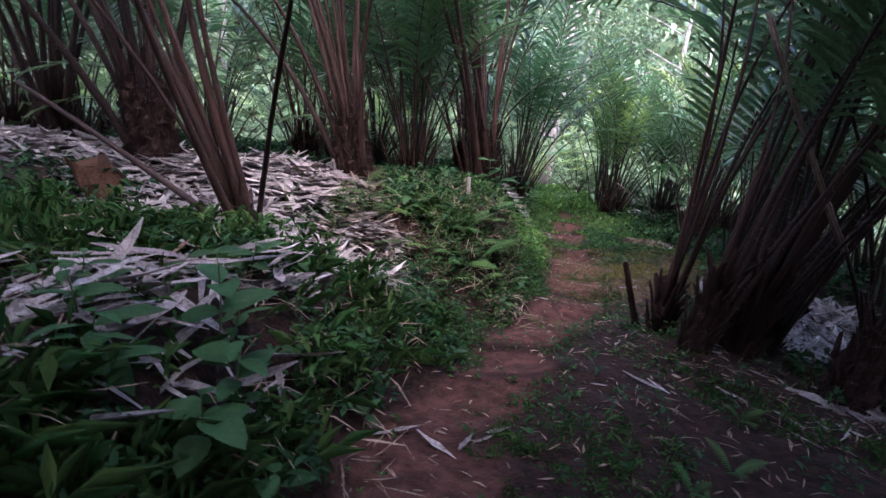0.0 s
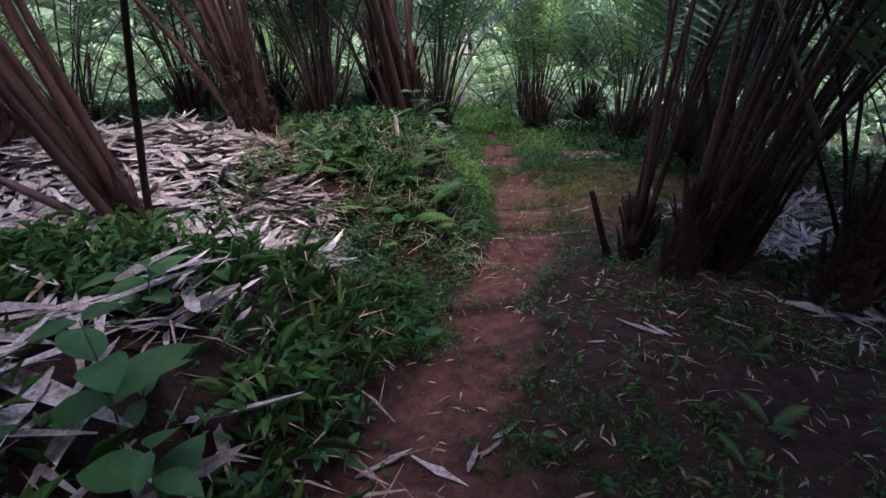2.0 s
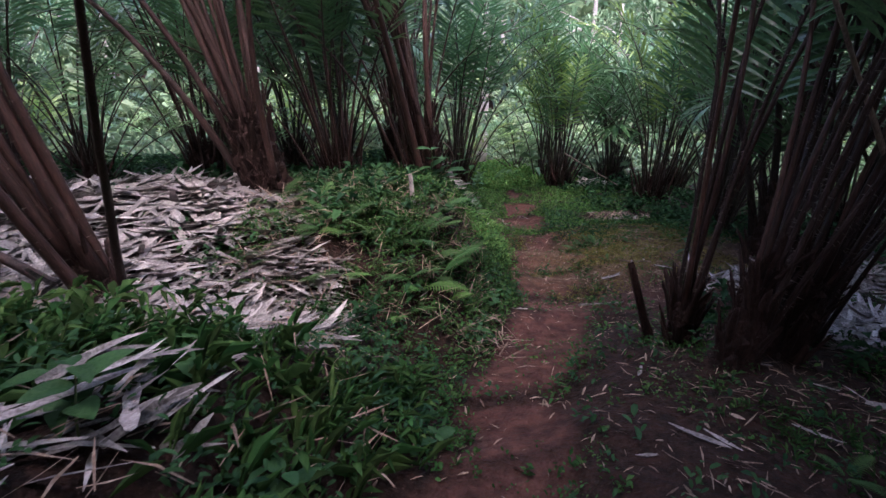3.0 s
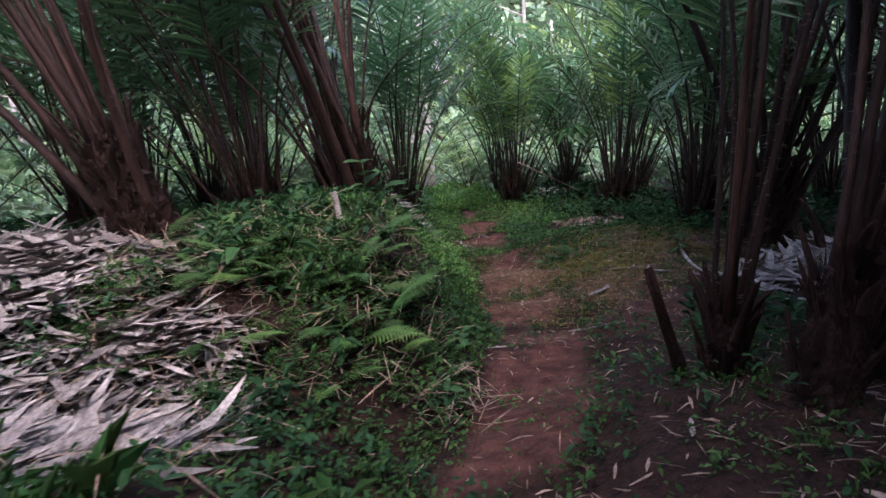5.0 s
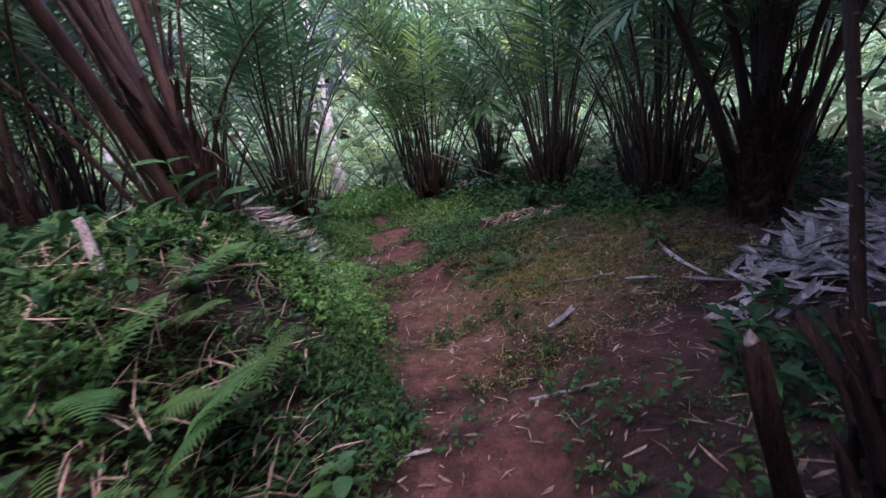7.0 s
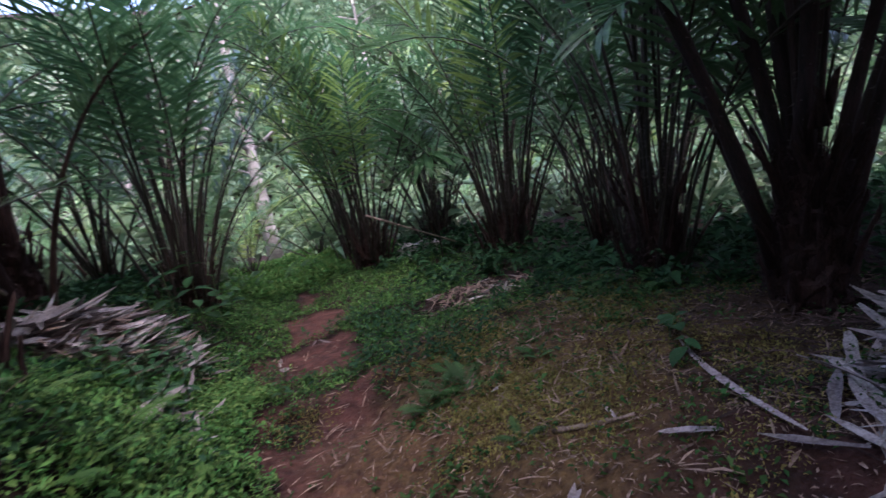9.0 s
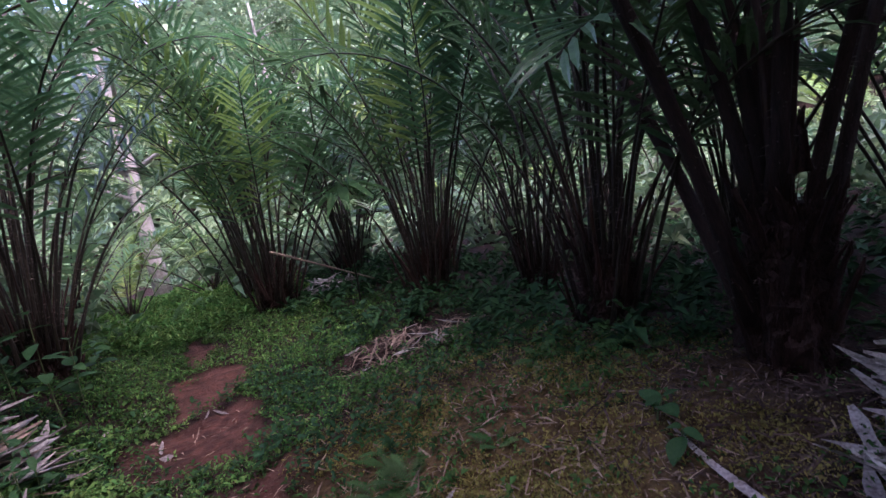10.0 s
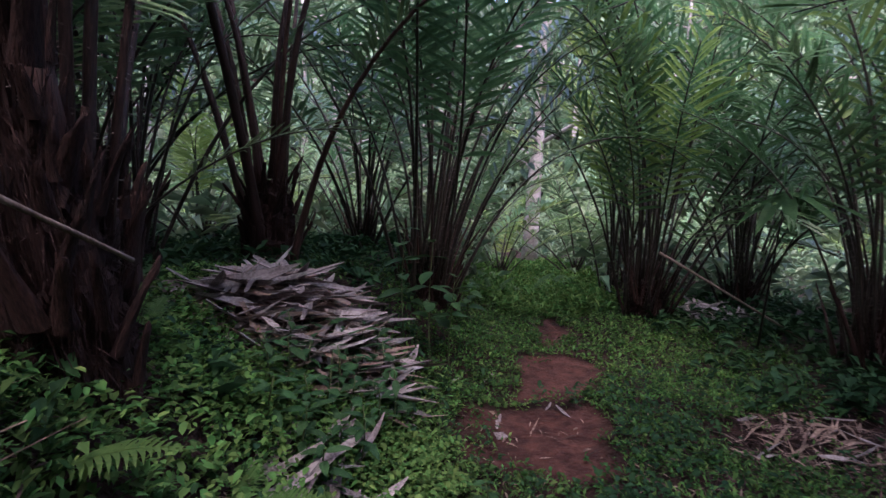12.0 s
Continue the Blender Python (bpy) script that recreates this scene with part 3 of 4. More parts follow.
palm(4.35, 13.6, BRIGHT, 11, 61, 2, 0.15, (0, 16), (0, 0), 1.25, 4, "tall young palm with yellow-green fronds")
palm(2.95, 15.6, YOUNG, 12, 62, 2, 0.15, (6, 45), (0, 0), 0.5, 0, "low young palm with yellow-green fronds beside the trail")
palm(2.2, 14.6, FAR, 12, 63, 2, 0.15, (6, 55), (0, 0), 0.6, 0, "low young palm beside the trail")
palm(4.6, 16.5, FAR, 12, 64, 2, 0.15, (6, 55), (0, 0), 0.7, 0, "low young palm beside the trail")


# ---- scattered leaves ----
def cluster_leaves(name, seed, spots, per, size, slim, rise, lift, mat, label, category, droop=0.15, spread=0.02, oval=False):
    """Small plants at spots (n x 3), each with about `per` folded leaves. size: leaf length range; slim: half width over length; rise: range of upward angle; lift: height of the leaves over the ground."""
    rng = np.random.default_rng(seed)
    P = np.repeat(spots, per, axis=0)
    n = len(P)
    az, el = rng.uniform(0, 2 * np.pi, n), np.radians(rng.uniform(rise[0], rise[1], n))
    ln = rng.uniform(size[0], size[1], n) * np.repeat(rng.uniform(0.75, 1.25, len(spots)), per)
    D = np.stack([np.cos(az) * np.cos(el), np.sin(az) * np.cos(el), np.sin(el)], -1)
    S = np.stack([-np.sin(az), np.cos(az), rng.uniform(-0.35, 0.35, n)], -1)
    base = P + np.stack([rng.normal(0, spread, n), rng.normal(0, spread, n), rng.uniform(lift[0], lift[1], n)], -1)
    mid = base + D * (ln * 0.45)[:, None]
    tip = base + D * ln[:, None]
    tip[:, 2] -= droop * ln
    w = (ln * slim * rng.uniform(0.8, 1.2, n))[:, None]
    up = np.array([0, 0, 1.0]) * w * 0.4
    if oval:
        q, r = base + (mid - base) * 0.6, mid + (tip - mid) * 0.5
        V = np.stack([base, q + S * w * 0.85 + up, r + S * w * 0.8 + up, tip, r - S * w * 0.8 + up, q - S * w * 0.85 + up, (q + r) / 2], 1).reshape(-1, 3)
        i = np.arange(n)[:, None] * 7
        F = np.concatenate([i + np.array([[a, (a + 1) % 6, 6]]) for a in range(6)], 1).reshape(-1, 3)
        return tagged(big_mesh(name, V, F, mat), label, category, kind="stuff")
    V = np.stack([base, mid + S * w + up, tip, mid - S * w + up], 1).reshape(-1, 3)
    i = np.arange(n)[:, None] * 4
    F = np.concatenate([i + np.array([[0, 1, 2]]), i + np.array([[0, 2, 3]])], 1).reshape(-1, 3)
    return tagged(big_mesh(name, V, F, mat), label, category, kind="stuff")


PILES = [(-2.5, 6.2, 1.9, 1.25), (-5.3, 6.9, 1.7, 1.3), (-0.74, 5.02, 0.42, 0.33), (-1.55, 2.05, 0.85, 0.85), (4.4, 5.4, 0.85, 0.4), (3.35, 5.36, 0.36, 0.24), (3.7, 4.25, 0.7, 0.5), (1.02, 9.1, 0.56, 0.5), (4.95, 12.1, 0.5, 0.35), (3.3, 3.0, 0.5, 0.3), (4.1, 8.9, 0.7, 0.4), (-0.9, 4.3, 0.55, 0.5), (-1.95, 4.5, 1.3, 0.75), (-1.35, 2.25, 0.75, 0.7)]


def litter(x, y):
    m = np.zeros(np.shape(x))
    for a, b, rx, ry in PILES:
        m = np.maximum(m, 1 - ss(0.75, 1.12, np.hypot((x - a) / rx, (y - b) / ry) + 0.12 * wave(x, y, 6, a)))
    return m


def sample(seed, n, x0, x1, y0, y1, density):
    rng = np.random.default_rng(seed)
    x, y = rng.uniform(x0, x1, n), rng.uniform(y0, y1, n)
    k = rng.uniform(0, 1, n) < density(x, y)
    x, y = x[k], y[k]
    return np.stack([x, y, land(x, y)], -1)


def keep(x, y):
    return (1 - bare(x, y)) ** 2 * (1 - 0.93 * litter(x, y))


def patch(x, y, f, s, lo=-0.35, hi=0.35):
    return ss(lo, hi, wave(x, y, f, s))


def right_shade(x, y):
    """The dark trampled earth under the palms beside the trail."""
    d = x - path_x(y)
    return ss(0.2, 0.6, d) * (1 - ss(4.8, 6.0, y)) + ss(0.9, 1.5, d) * ss(4.8, 6.0, y) * (1 - ss(6.2, 6.7, y))


def mound(x, y):
    """The trodden rise beside the trail, nearly free of herbs."""
    return 1 - ss(0.8, 1.35, np.hypot((x - 3.4) / 1.15, (y - 6.3) / 1.1) + 0.2 * wave(x, y, 4.1, 1.9))


def near_edge(x, y):
    """Ground cover thins out unevenly away from the trail."""
    return 1 - ss(0.0, 1.6, np.abs(x - 1.1) - 3.2 + 1.0 * wave(x, y, 1.7, 2.4))


def gaps(x, y):
    """Brown gaps in the cover of the bank."""
    return 1 - 0.85 * ss(-0.1, 0.35, wave(x, y, 4.9, 3.7)) * ss(4.6, 5.2, y) * (1 - ss(6.6, 7.4, y)) * (x < path_x(y) - 0.75)


def herb_density(x, y):
    d = x - path_x(y)
    left = ss(0.1, 0.5, -d)
    return keep(x, y) * gaps(x, y) * (1 - 0.5 * mound(x, y)) * (1 - 0.86 * right_shade(x, y)) * (1 - 0.95 * mossy(x, y)) * (0.5 + 0.5 * patch(x, y, 3.7, 0.3)) * (0.6 + 0.4 * left)


cluster_leaves("ground_herbs", 1, sample(1, 30000, -3.2, 5.5, 3.2, 13.5, lambda x, y: herb_density(x, y) * near_edge(x, y)), 6, (0.02, 0.05), 0.26, (-5, 55), (0.01, 0.08), HERB, "low carpet of small-leaved green herbs on the ground", "ground cover")
cluster_leaves("dark_ground_herbs", 2, sample(2, 15000, -3.2, 5.5, 1.0, 10, lambda x, y: keep(x, y) * gaps(x, y) * near_edge(x, y) * (1 - 0.95 * mound(x, y)) * ss(0.6, 2.0, y + wave(x, y, 1.9, 0.6)) * (0.25 + 0.75 * patch(x, y, 6.3, 2.1, -0.3, 0.4)) * (1 - 0.8 * right_shade(x, y)) * (1 - 0.8 * mossy(x, y)) * (0.25 + 0.75 * patch(x, y, 3.1, 4.3))), 6, (0.03, 0.06), 0.24, (-10, 55), (0.02, 0.15), HERB_DARK, "dark green small-leaved herbs on the bank", "ground cover", oval=True)
cluster_leaves("trail_grass", 3, sample(3, 13000, 1.2, 5.2, 8.2, 17, lambda x, y: keep(x, y) * (1 - ss(1.0, 2.2, np.abs(x - path_x(y) - 0.2)))), 6, (0.02, 0.05), 0.2, (10, 70), (0, 0.04), HERB_BRIGHT, "short green grass and herbs along the trail", "grass")
cluster_leaves("moss", 4, sample(4, 34000, 1.8, 4.6, 5.6, 8.2, lambda x, y: 0.75 * np.maximum(mossy(x, y), 0.25) * (1 - bare(x, y)) * patch(x, y, 6.5, 1.2, -0.5, 0.3)), 6, (0.01, 0.026), 0.22, (0, 70), (0, 0.02), MOSS, "yellow-green mossy growth on bare earth", "moss")
cluster_leaves("tall_grass", 5, sample(5, 3400, -3.4, 0.1, 0.6, 4.4, lambda x, y: keep(x, y) * ss(0.35, 0.8, -(x - path_x(y))) * (0.3 + 0.7 * patch(x, y, 3, 2.2)) * (1 - ss(3.2, 3.8, y))), 7, (0.12, 0.32), 0.045, (25, 80), (0, 0.05), HERB, "green tufts of broad-bladed grass on the bank", "grass", 0.35)
cluster_leaves("bank_leaves", 6, sample(6, 1100, -3.4, 0.3, 0.7, 3.7, lambda x, y: keep(x, y) * ss(0.3, 0.7, -(x - path_x(y))) * patch(x, y, 4.2, 3.3, -0.3, 0.4)), 6, (0.045, 0.1), 0.17, (-5, 50), (0.06, 0.24), HERB_DARK, "dark green leafy weeds on the bank", "weeds", 0.3, oval=True)
cluster_leaves("bright_bank_grass", 7, sample(7, 900, -4.8, -0.9, 2.7, 4.0, lambda x, y: (0.3 + 0.7 * patch(x, y, 3, 2.2)) * (1 - 0.8 * litter(x, y))), 7, (0.1, 0.24), 0.06, (25, 80), (0, 0.05), HERB, "bright green grass tufts beside dead leaves", "grass", 0.35)
cluster_leaves("sparse_sprouts", 8, sample(8, 12000, 0.1, 5.5, 0.8, 8.4, lambda x, y: (1 - 0.8 * bare(x, y)) * (0.45 + 0.25 * ss(3.8, 5.0, y)) * patch(x, y, 5.3, 3.3, -0.15, 0.5)), 6, (0.012, 0.034), 0.25, (0, 60), (0, 0.05), HERB, "sparse green sprouts on dark trampled earth", "ground cover", oval=True)
cluster_leaves("trail_edge_herbs", 9, sample(9, 9000, -0.9, 3.6, 1.2, 11.5, lambda x, y: np.exp(-((np.abs(x - path_x(y)) - path_half(y) - 0.05) / 0.14) ** 2) * patch(x, y, 5.5, 0.8, -0.2, 0.5) * (1 - 0.25 * right_shade(x, y))), 6, (0.02, 0.045), 0.25, (0, 55), (0, 0.05), HERB, "green herbs creeping over the trail's edge", "ground cover")
cluster_leaves("bank_herbs", 14, sample(14, 8000, 0.2, 2.0, 6.4, 9.6, lambda x, y: keep(x, y) * (0.3 + 0.7 * patch(x, y, 4.6, 0.7)) * ss(0.25, 0.5, -(x - path_x(y)))), 6, (0.018, 0.042), 0.3, (-10, 55), (0.02, 0.13), HERB_BRIGHT, "bright green small-leaved herbs on the bank", "ground cover", oval=True)
cluster_leaves("slope_herbs", 15, sample(15, 6000, -1.2, 1.6, 4.6, 7.4, lambda x, y: keep(x, y) * gaps(x, y) * ss(0.25, 0.5, -(x - path_x(y))) * (0.35 + 0.65 * patch(x, y, 4.4, 2.5))), 6, (0.02, 0.055), 0.2, (0, 65), (0.02, 0.16), HERB, "green small-leaved herbs and grass on the bank", "ground cover")
cluster_leaves("bank_sprigs", 16, sample(16, 800, -3.0, 0.2, 0.9, 3.7, lambda x, y: keep(x, y) * ss(0.3, 0.6, -(x - path_x(y))) * patch(x, y, 4.0, 1.1, -0.3, 0.5)), 7, (0.06, 0.16), 0.13, (10, 75), (0.1, 0.28), HERB, "brighter green sprigs among dark weeds", "weeds", 0.3)
cluster_leaves("shade_weeds", 17, sample(17, 9000, -9, 9, -8, 4.6, lambda x, y: (1 - litter(x, y)) * ss(0.45, 0.9, np.abs(x - path_x(y))) * patch(x, y, 1.5, 2.8, -0.4, 0.4) * ss(1.3, 2.6, np.maximum(np.abs(x), 2.6 - y)) * np.maximum(1 - ss(-0.4, 0.4, x), ss(2.6, 3.4, np.maximum(x, 4 - y)))), 6, (0.05, 0.15), 0.2, (-5, 60), (0.0, 0.16), HERB_DARK, "leafy weeds in the shade beside the trail", "weeds", 0.3)
cluster_leaves("shade_tufts", 18, sample(18, 1500, 0.2, 3.4, 0.7, 4.2, lambda x, y: (1 - bare(x, y)) * patch(x, y, 3.4, 0.6, -0.1, 0.5)), 9, (0.03, 0.09), 0.07, (20, 80), (0, 0.02), HERB, "thin grass tufts on dark trampled earth", "grass", 0.3)
cluster_leaves("mound_herbs", 19, sample(19, 2600, 1.9, 5.0, 5.6, 8.8, lambda x, y: (1 - bare(x, y)) * patch(x, y, 5.1, 4.4, -0.2, 0.4) * (1 - 0.6 * right_shade(x, y))), 6, (0.015, 0.04), 0.26, (0, 55), (0, 0.05), HERB, "small green herbs on mossy earth", "ground cover")
# weeds and low growth away from the trail
cluster_leaves("grove_weeds", 10, sample(10, 11000, -12, 13, 4, 16, lambda x, y: (1 - litter(x, y)) * (1 - ss(-0.2, 0.3, 1.2 - np.abs(x - path_x(y)))) * patch(x, y, 1.3, 0.8, -0.5, 0.3) * (1 - ss(4.8, 3.6, y) * (x > 0)) * (1 - mound(x, y))), 6, (0.06, 0.17), 0.2, (-5, 60), (0.0, 0.2), HERB_DARK, "leafy weeds under the palms", "weeds", 0.3)
cluster_leaves("valley_growth", 11, sample(11, 11000, -20, 30, 2, 38, lambda x, y: ss(0.5, 1.4, np.abs(x - path_x(y))) * np.maximum(ss(12, 13.5, y), np.maximum(ss(6.8, 8.5, x), ss(7.5, 9.5, -x)))), 6, (0.2, 0.55), 0.1, (-5, 75), (0.0, 0.7), FARLEAF, "dense green undergrowth down the valley", "undergrowth", 0.4, 0.15)
cluster_leaves("slope_growth", 12, sample(12, 11000, -80, 90, 5, 100, lambda x, y: ss(26, 30, np.hypot(x - 2, y - 6))), 6, (0.8, 2.4), 0.18, (-5, 75), (0.0, 2.5), FARLEAF, "dense green growth on the far slope", "undergrowth", 0.4, 0.8)
cluster_leaves("valley_grass", 13, sample(13, 9000, 0, 7, 12, 20, lambda x, y: np.exp(-((x - path_x(y)) / 1.2) ** 2)), 7, (0.06, 0.16), 0.1, (10, 75), (0, 0.12), HERB_BRIGHT, "green herbs and grass on the overgrown trail", "grass", 0.3)


# ---- dead leaves ----
def strip_mesh(name, ln, w, curl, seed, mat):
    """One dead leaflet: a folded, curled, ragged strip with some thickness."""
    rnd = random.Random(seed)
    V, F = [], []
    n = 7
    for i in range(n):
        f = i / (n - 1)
        ww = w * (0.1 + 0.95 * math.sin(math.pi * min(1, 0.06 + 0.94 * f)) ** 0.7) * rnd.uniform(0.75, 1.15)
        z = curl * ln * (f - 0.5) ** 2 * 2 + 0.004
        tw = (f - 0.5) * rnd.uniform(-0.9, 0.9)
        ww *= 1.0 if i in (0, n - 1) else rnd.uniform(0.65, 1.2)
        y = 0.04 * ln * math.sin(3 * f + seed)
        V += [(ln * (f - 0.5), y - ww, z + tw * ww + 0.3 * ww), (ln * (f - 0.5), y, z), (ln * (f - 0.5), y + ww, z - tw * ww + 0.3 * ww), (ln * (f - 0.5), y, z - 0.003)]
    for i in range(n - 1):
        a, b = i * 4, i * 4 + 4
        F += [(a, a + 1, b + 1, b), (a + 1, a + 2, b + 2, b + 1), (a + 2, a + 3, b + 3, b + 2), (a + 3, a, b, b + 3)]
    me = bpy.data.meshes.new(name)
    me.from_pydata(V, [], F)
    me.materials.append(mat)
    return me


STRIPS = [strip_mesh("dead_leaf", 0.26 + 0.06 * (k % 5), 0.021 + 0.004 * (k % 3), 0.1 * ((k % 4) - 1), 300 + k, LITTER_PILE) for k in range(10)]
SHEETS = [strip_mesh("dead_leaf", 0.4 + 0.07 * (k % 3), 0.021 + 0.005 * (k % 3), 0.12 * ((k % 3) - 1), 330 + k, LITTER_SHEET) for k in range(6)]


def strips_stuff(name, seed, x, y, z, size, slim, mat, parent=None, label="", flat=14):
    """A joined layer of strewn strips."""
    rng = np.random.default_rng(seed)
    n = len(x)
    az, el, ro = rng.uniform(0, 2 * np.pi, n), np.radians(rng.normal(0, flat, n)), rng.normal(0, 0.35, n)
    ln = rng.uniform(size[0], size[1], n)[:, None]
    w = ln * slim * rng.uniform(0.7, 1.3, n)[:, None]
    D = np.stack([np.cos(az) * np.cos(el), np.sin(az) * np.cos(el), np.sin(el)], -1)
    S = np.stack([-np.sin(az), np.cos(az), ro], -1)
    C = np.stack([x, y, z], -1)
    up = np.array([0, 0, 1.0])
    arch = (rng.uniform(-0.05, 0.1, n)[:, None] * ln) * up
    a, b = C - D * ln * 0.5, C + D * ln * 0.5
    m = C + arch
    fold = up * w * 0.35
    V = np.stack([a - S * w * 0.4, a + S * w * 0.4, m - S * w + fold, m, m + S * w + fold, b - S * w * 0.1, b + S * w * 0.1], 1).reshape(-1, 3)
    i = np.arange(n)[:, None] * 7
    T = [(0, 1, 3), (0, 3, 2), (1, 4, 3), (2, 3, 5), (3, 6, 5), (3, 4, 6)]
    F = np.concatenate([i + np.array([t]) for t in T], 1).reshape(-1, 3)
    ob = big_mesh(name, V, F, mat)
    if parent is not None:
        ob.parent = parent
    if label:
        ob["label"] = label
    ob["kind"] = "stuff"
    return ob


def in_pile(rng, pile, n):
    a, b, rx, ry = pile
    r, t = np.sqrt(rng.uniform(0, 1, n)) * (1 + 0.12 * rng.normal(0, 1, n)), rng.uniform(0, 2 * np.pi, n)
    return a + rx * r * np.cos(t), b + ry * r * np.sin(t), r


def leaf_pile(pile, seed, under, over, meshes, height, label, size=(0.2, 0.45), slim=0.055, grain=None, stray=35, mat=None, scale=1.0):
    rng = np.random.default_rng(seed)
    root = tagged(new("leaf_litter_pile"), label, "dead leaves", "piles of dead leaves")
    x, y, r = in_pile(rng, pile, under)
    top = height * np.clip(1 - r ** 2, 0, 1)
    strips_stuff("litter_layer", seed, x, y, land(x, y) + 0.012 + top * rng.uniform(0.1, 0.9, under), size, slim, mat or LITTER, root)
    x, y, r = in_pile(rng, pile, over)
    for k in range(over):
        az = rng.uniform(0, 360) if grain is None else rng.normal(grain, stray)
        z = place_on(x[k], y[k], 0.018 + height * max(0.0, 1 - r[k] ** 2) * rng.uniform(0.8, 1.05))
        m = pose(x[k], y[k], z, rng.normal(0, 16), rng.normal(0, 11), az) @ Matrix.Scale(scale * rng.uniform(0.8, 1.25), 4)
        share("dead_leaf", meshes[int(rng.integers(len(meshes)))], m, root)
    return root


GREY = "pile of pale grey dead palm leaflets on the ground"
leaf_pile(PILES[0], 1, 1300, 290, STRIPS, 0.12, GREY, (0.28, 0.6), 0.06, 20, 50, scale=1.3)
leaf_pile(PILES[1], 2, 900, 200, STRIPS, 0.1, GREY, (0.28, 0.6), 0.06, 30, 50, scale=1.3)
leaf_pile(PILES[12], 15, 480, 200, STRIPS, 0.07, "pale dead palm leaflets strewn round a leaning palm", (0.25, 0.55), 0.055, 35, 50, scale=1.2)
leaf_pile(PILES[2], 3, 150, 110, STRIPS, 0.07, "small pile of pale dead leaflets beside herbs", (0.2, 0.42), 0.07, -20)
leaf_pile(PILES[3], 4, 90, 28, SHEETS, 0.1, "pale dead leaves lying among grass", (0.2, 0.5), 0.045, 35, 50, mat=LITTER_GREY, scale=1.2)
leaf_pile(PILES[4], 5, 300, 200, SHEETS + STRIPS[:4], 0.09, "heap of pale dead leaves beside a dark trunk", (0.2, 0.42), 0.045)
leaf_pile(PILES[5], 6, 10, 18, SHEETS, 0.04, "fan of pale dead leaflets lying on the earth", (0.15, 0.3), 0.035, -18, 35, scale=0.7)
leaf_pile(PILES[6], 7, 240, 90, STRIPS, 0.05, "dead leaves between palm clumps")
leaf_pile(PILES[7], 8, 420, 190, SHEETS + STRIPS[:4], 0.26, "heap of grey and reddish dead leaves among herbs", (0.25, 0.6), 0.035, 30, 45, mat=LITTER_BROWN, scale=1.2)
leaf_pile((-1.05, 2.9, 0.24, 0.2), 12, 8, 16, STRIPS, 0.22, "pale dead frond lying on green weeds", (0.15, 0.3), 0.05, 45, 14)
leaf_pile((1.4, 8.0, 0.2, 0.32), 13, 8, 16, SHEETS, 0.1, "pale dead leaves at the foot of the bank", (0.2, 0.4), 0.06, 68, 16, scale=1.1)
leaf_pile(PILES[8], 9, 120, 50, STRIPS, 0.12, "dead leaves beside a green palm clump")
leaf_pile(PILES[10], 11, 170, 14, SHEETS, 0.03, "brown and pale dead leaves on dark earth", (0.12, 0.3), 0.04, mat=LITTER_BROWN, scale=0.55)
leaf_pile(PILES[11], 14, 170, 110, STRIPS, 0.08, "pale dead leaflets strewn among grass", (0.25, 0.55), 0.055, 40, 40, scale=1.3)
leaf_pile(PILES[9], 10, 80, 40, STRIPS, 0.04, "dead leaves between palm clumps")
_r = np.random.default_rng(21)
_n = 2600
_x, _y = _r.uniform(-0.6, 5.2, _n), _r.uniform(0.9, 9.5, _n)
tagged(strips_stuff("leaf_crumbs", 22, _x, _y, land(_x, _y) + 0.008, (0.02, 0.09), 0.09, LITTER_BROWN, flat=8), "strewn bits of brown dead leaf on the earth", "leaf bits", kind="stuff")
_n = 3600
_x, _y = _r.normal(3.1, 0.75, _n), _r.normal(6.4, 0.75, _n)
tagged(strips_stuff("dry_moss_bits", 26, _x, _y, land(_x, _y) + 0.006, (0.01, 0.04), 0.1, LITTER_BROWN, flat=10), "fine dry bits of leaf and moss on the earth", "leaf bits", kind="stuff")
_n = 2600
_x, _y = _r.normal(4.2, 0.45, _n), _r.normal(6.3, 0.45, _n)
_x[1300:], _y[1300:] = _r.normal(3.9, 0.5, 1300), _r.normal(8.6, 0.4, 1300)
tagged(strips_stuff("palm_fibre_litter", 23, _x, _y, land(_x, _y) + 0.012, (0.05, 0.2), 0.03, LITTER_DARK, flat=12), "brown fibre and dead leaf litter round the trunks", "leaf litter", kind="stuff")
_n = 1700
_x, _y = _r.uniform(-1.2, 1.0, _n), _r.uniform(4.5, 7.2, _n)
tagged(strips_stuff("bank_twigs", 24, _x, _y, land(_x, _y) + _r.uniform(0.03, 0.14, _n), (0.08, 0.32), 0.018, LITTER_BROWN, flat=22), "brown twigs and dead stalks on the bank", "twigs", kind="stuff")

_n = 800
_x, _y = _r.normal(2.6, 0.7, _n), _r.normal(3.4, 0.8, _n)
tagged(strips_stuff("clump_litter", 28, _x, _y, land(_x, _y) + 0.01, (0.03, 0.16), 0.03, LITTER_BROWN, flat=10), "thin pale leaf litter strewn round the palm clumps", "leaf litter", kind="stuff")
_n = 900
_x, _y = _r.normal(3.2, 0.9, _n), _r.normal(6.9, 0.9, _n)
tagged(strips_stuff("mound_litter", 29, _x, _y, land(_x, _y) + 0.015, (0.04, 0.16), 0.035, LITTER_BROWN, flat=14), "dry brown leaf bits and stalks on mossy earth", "leaf litter", kind="stuff")
_n = 520
_x, _y = _r.uniform(-2.4, -0.1, _n), _r.uniform(1.0, 4.4, _n)
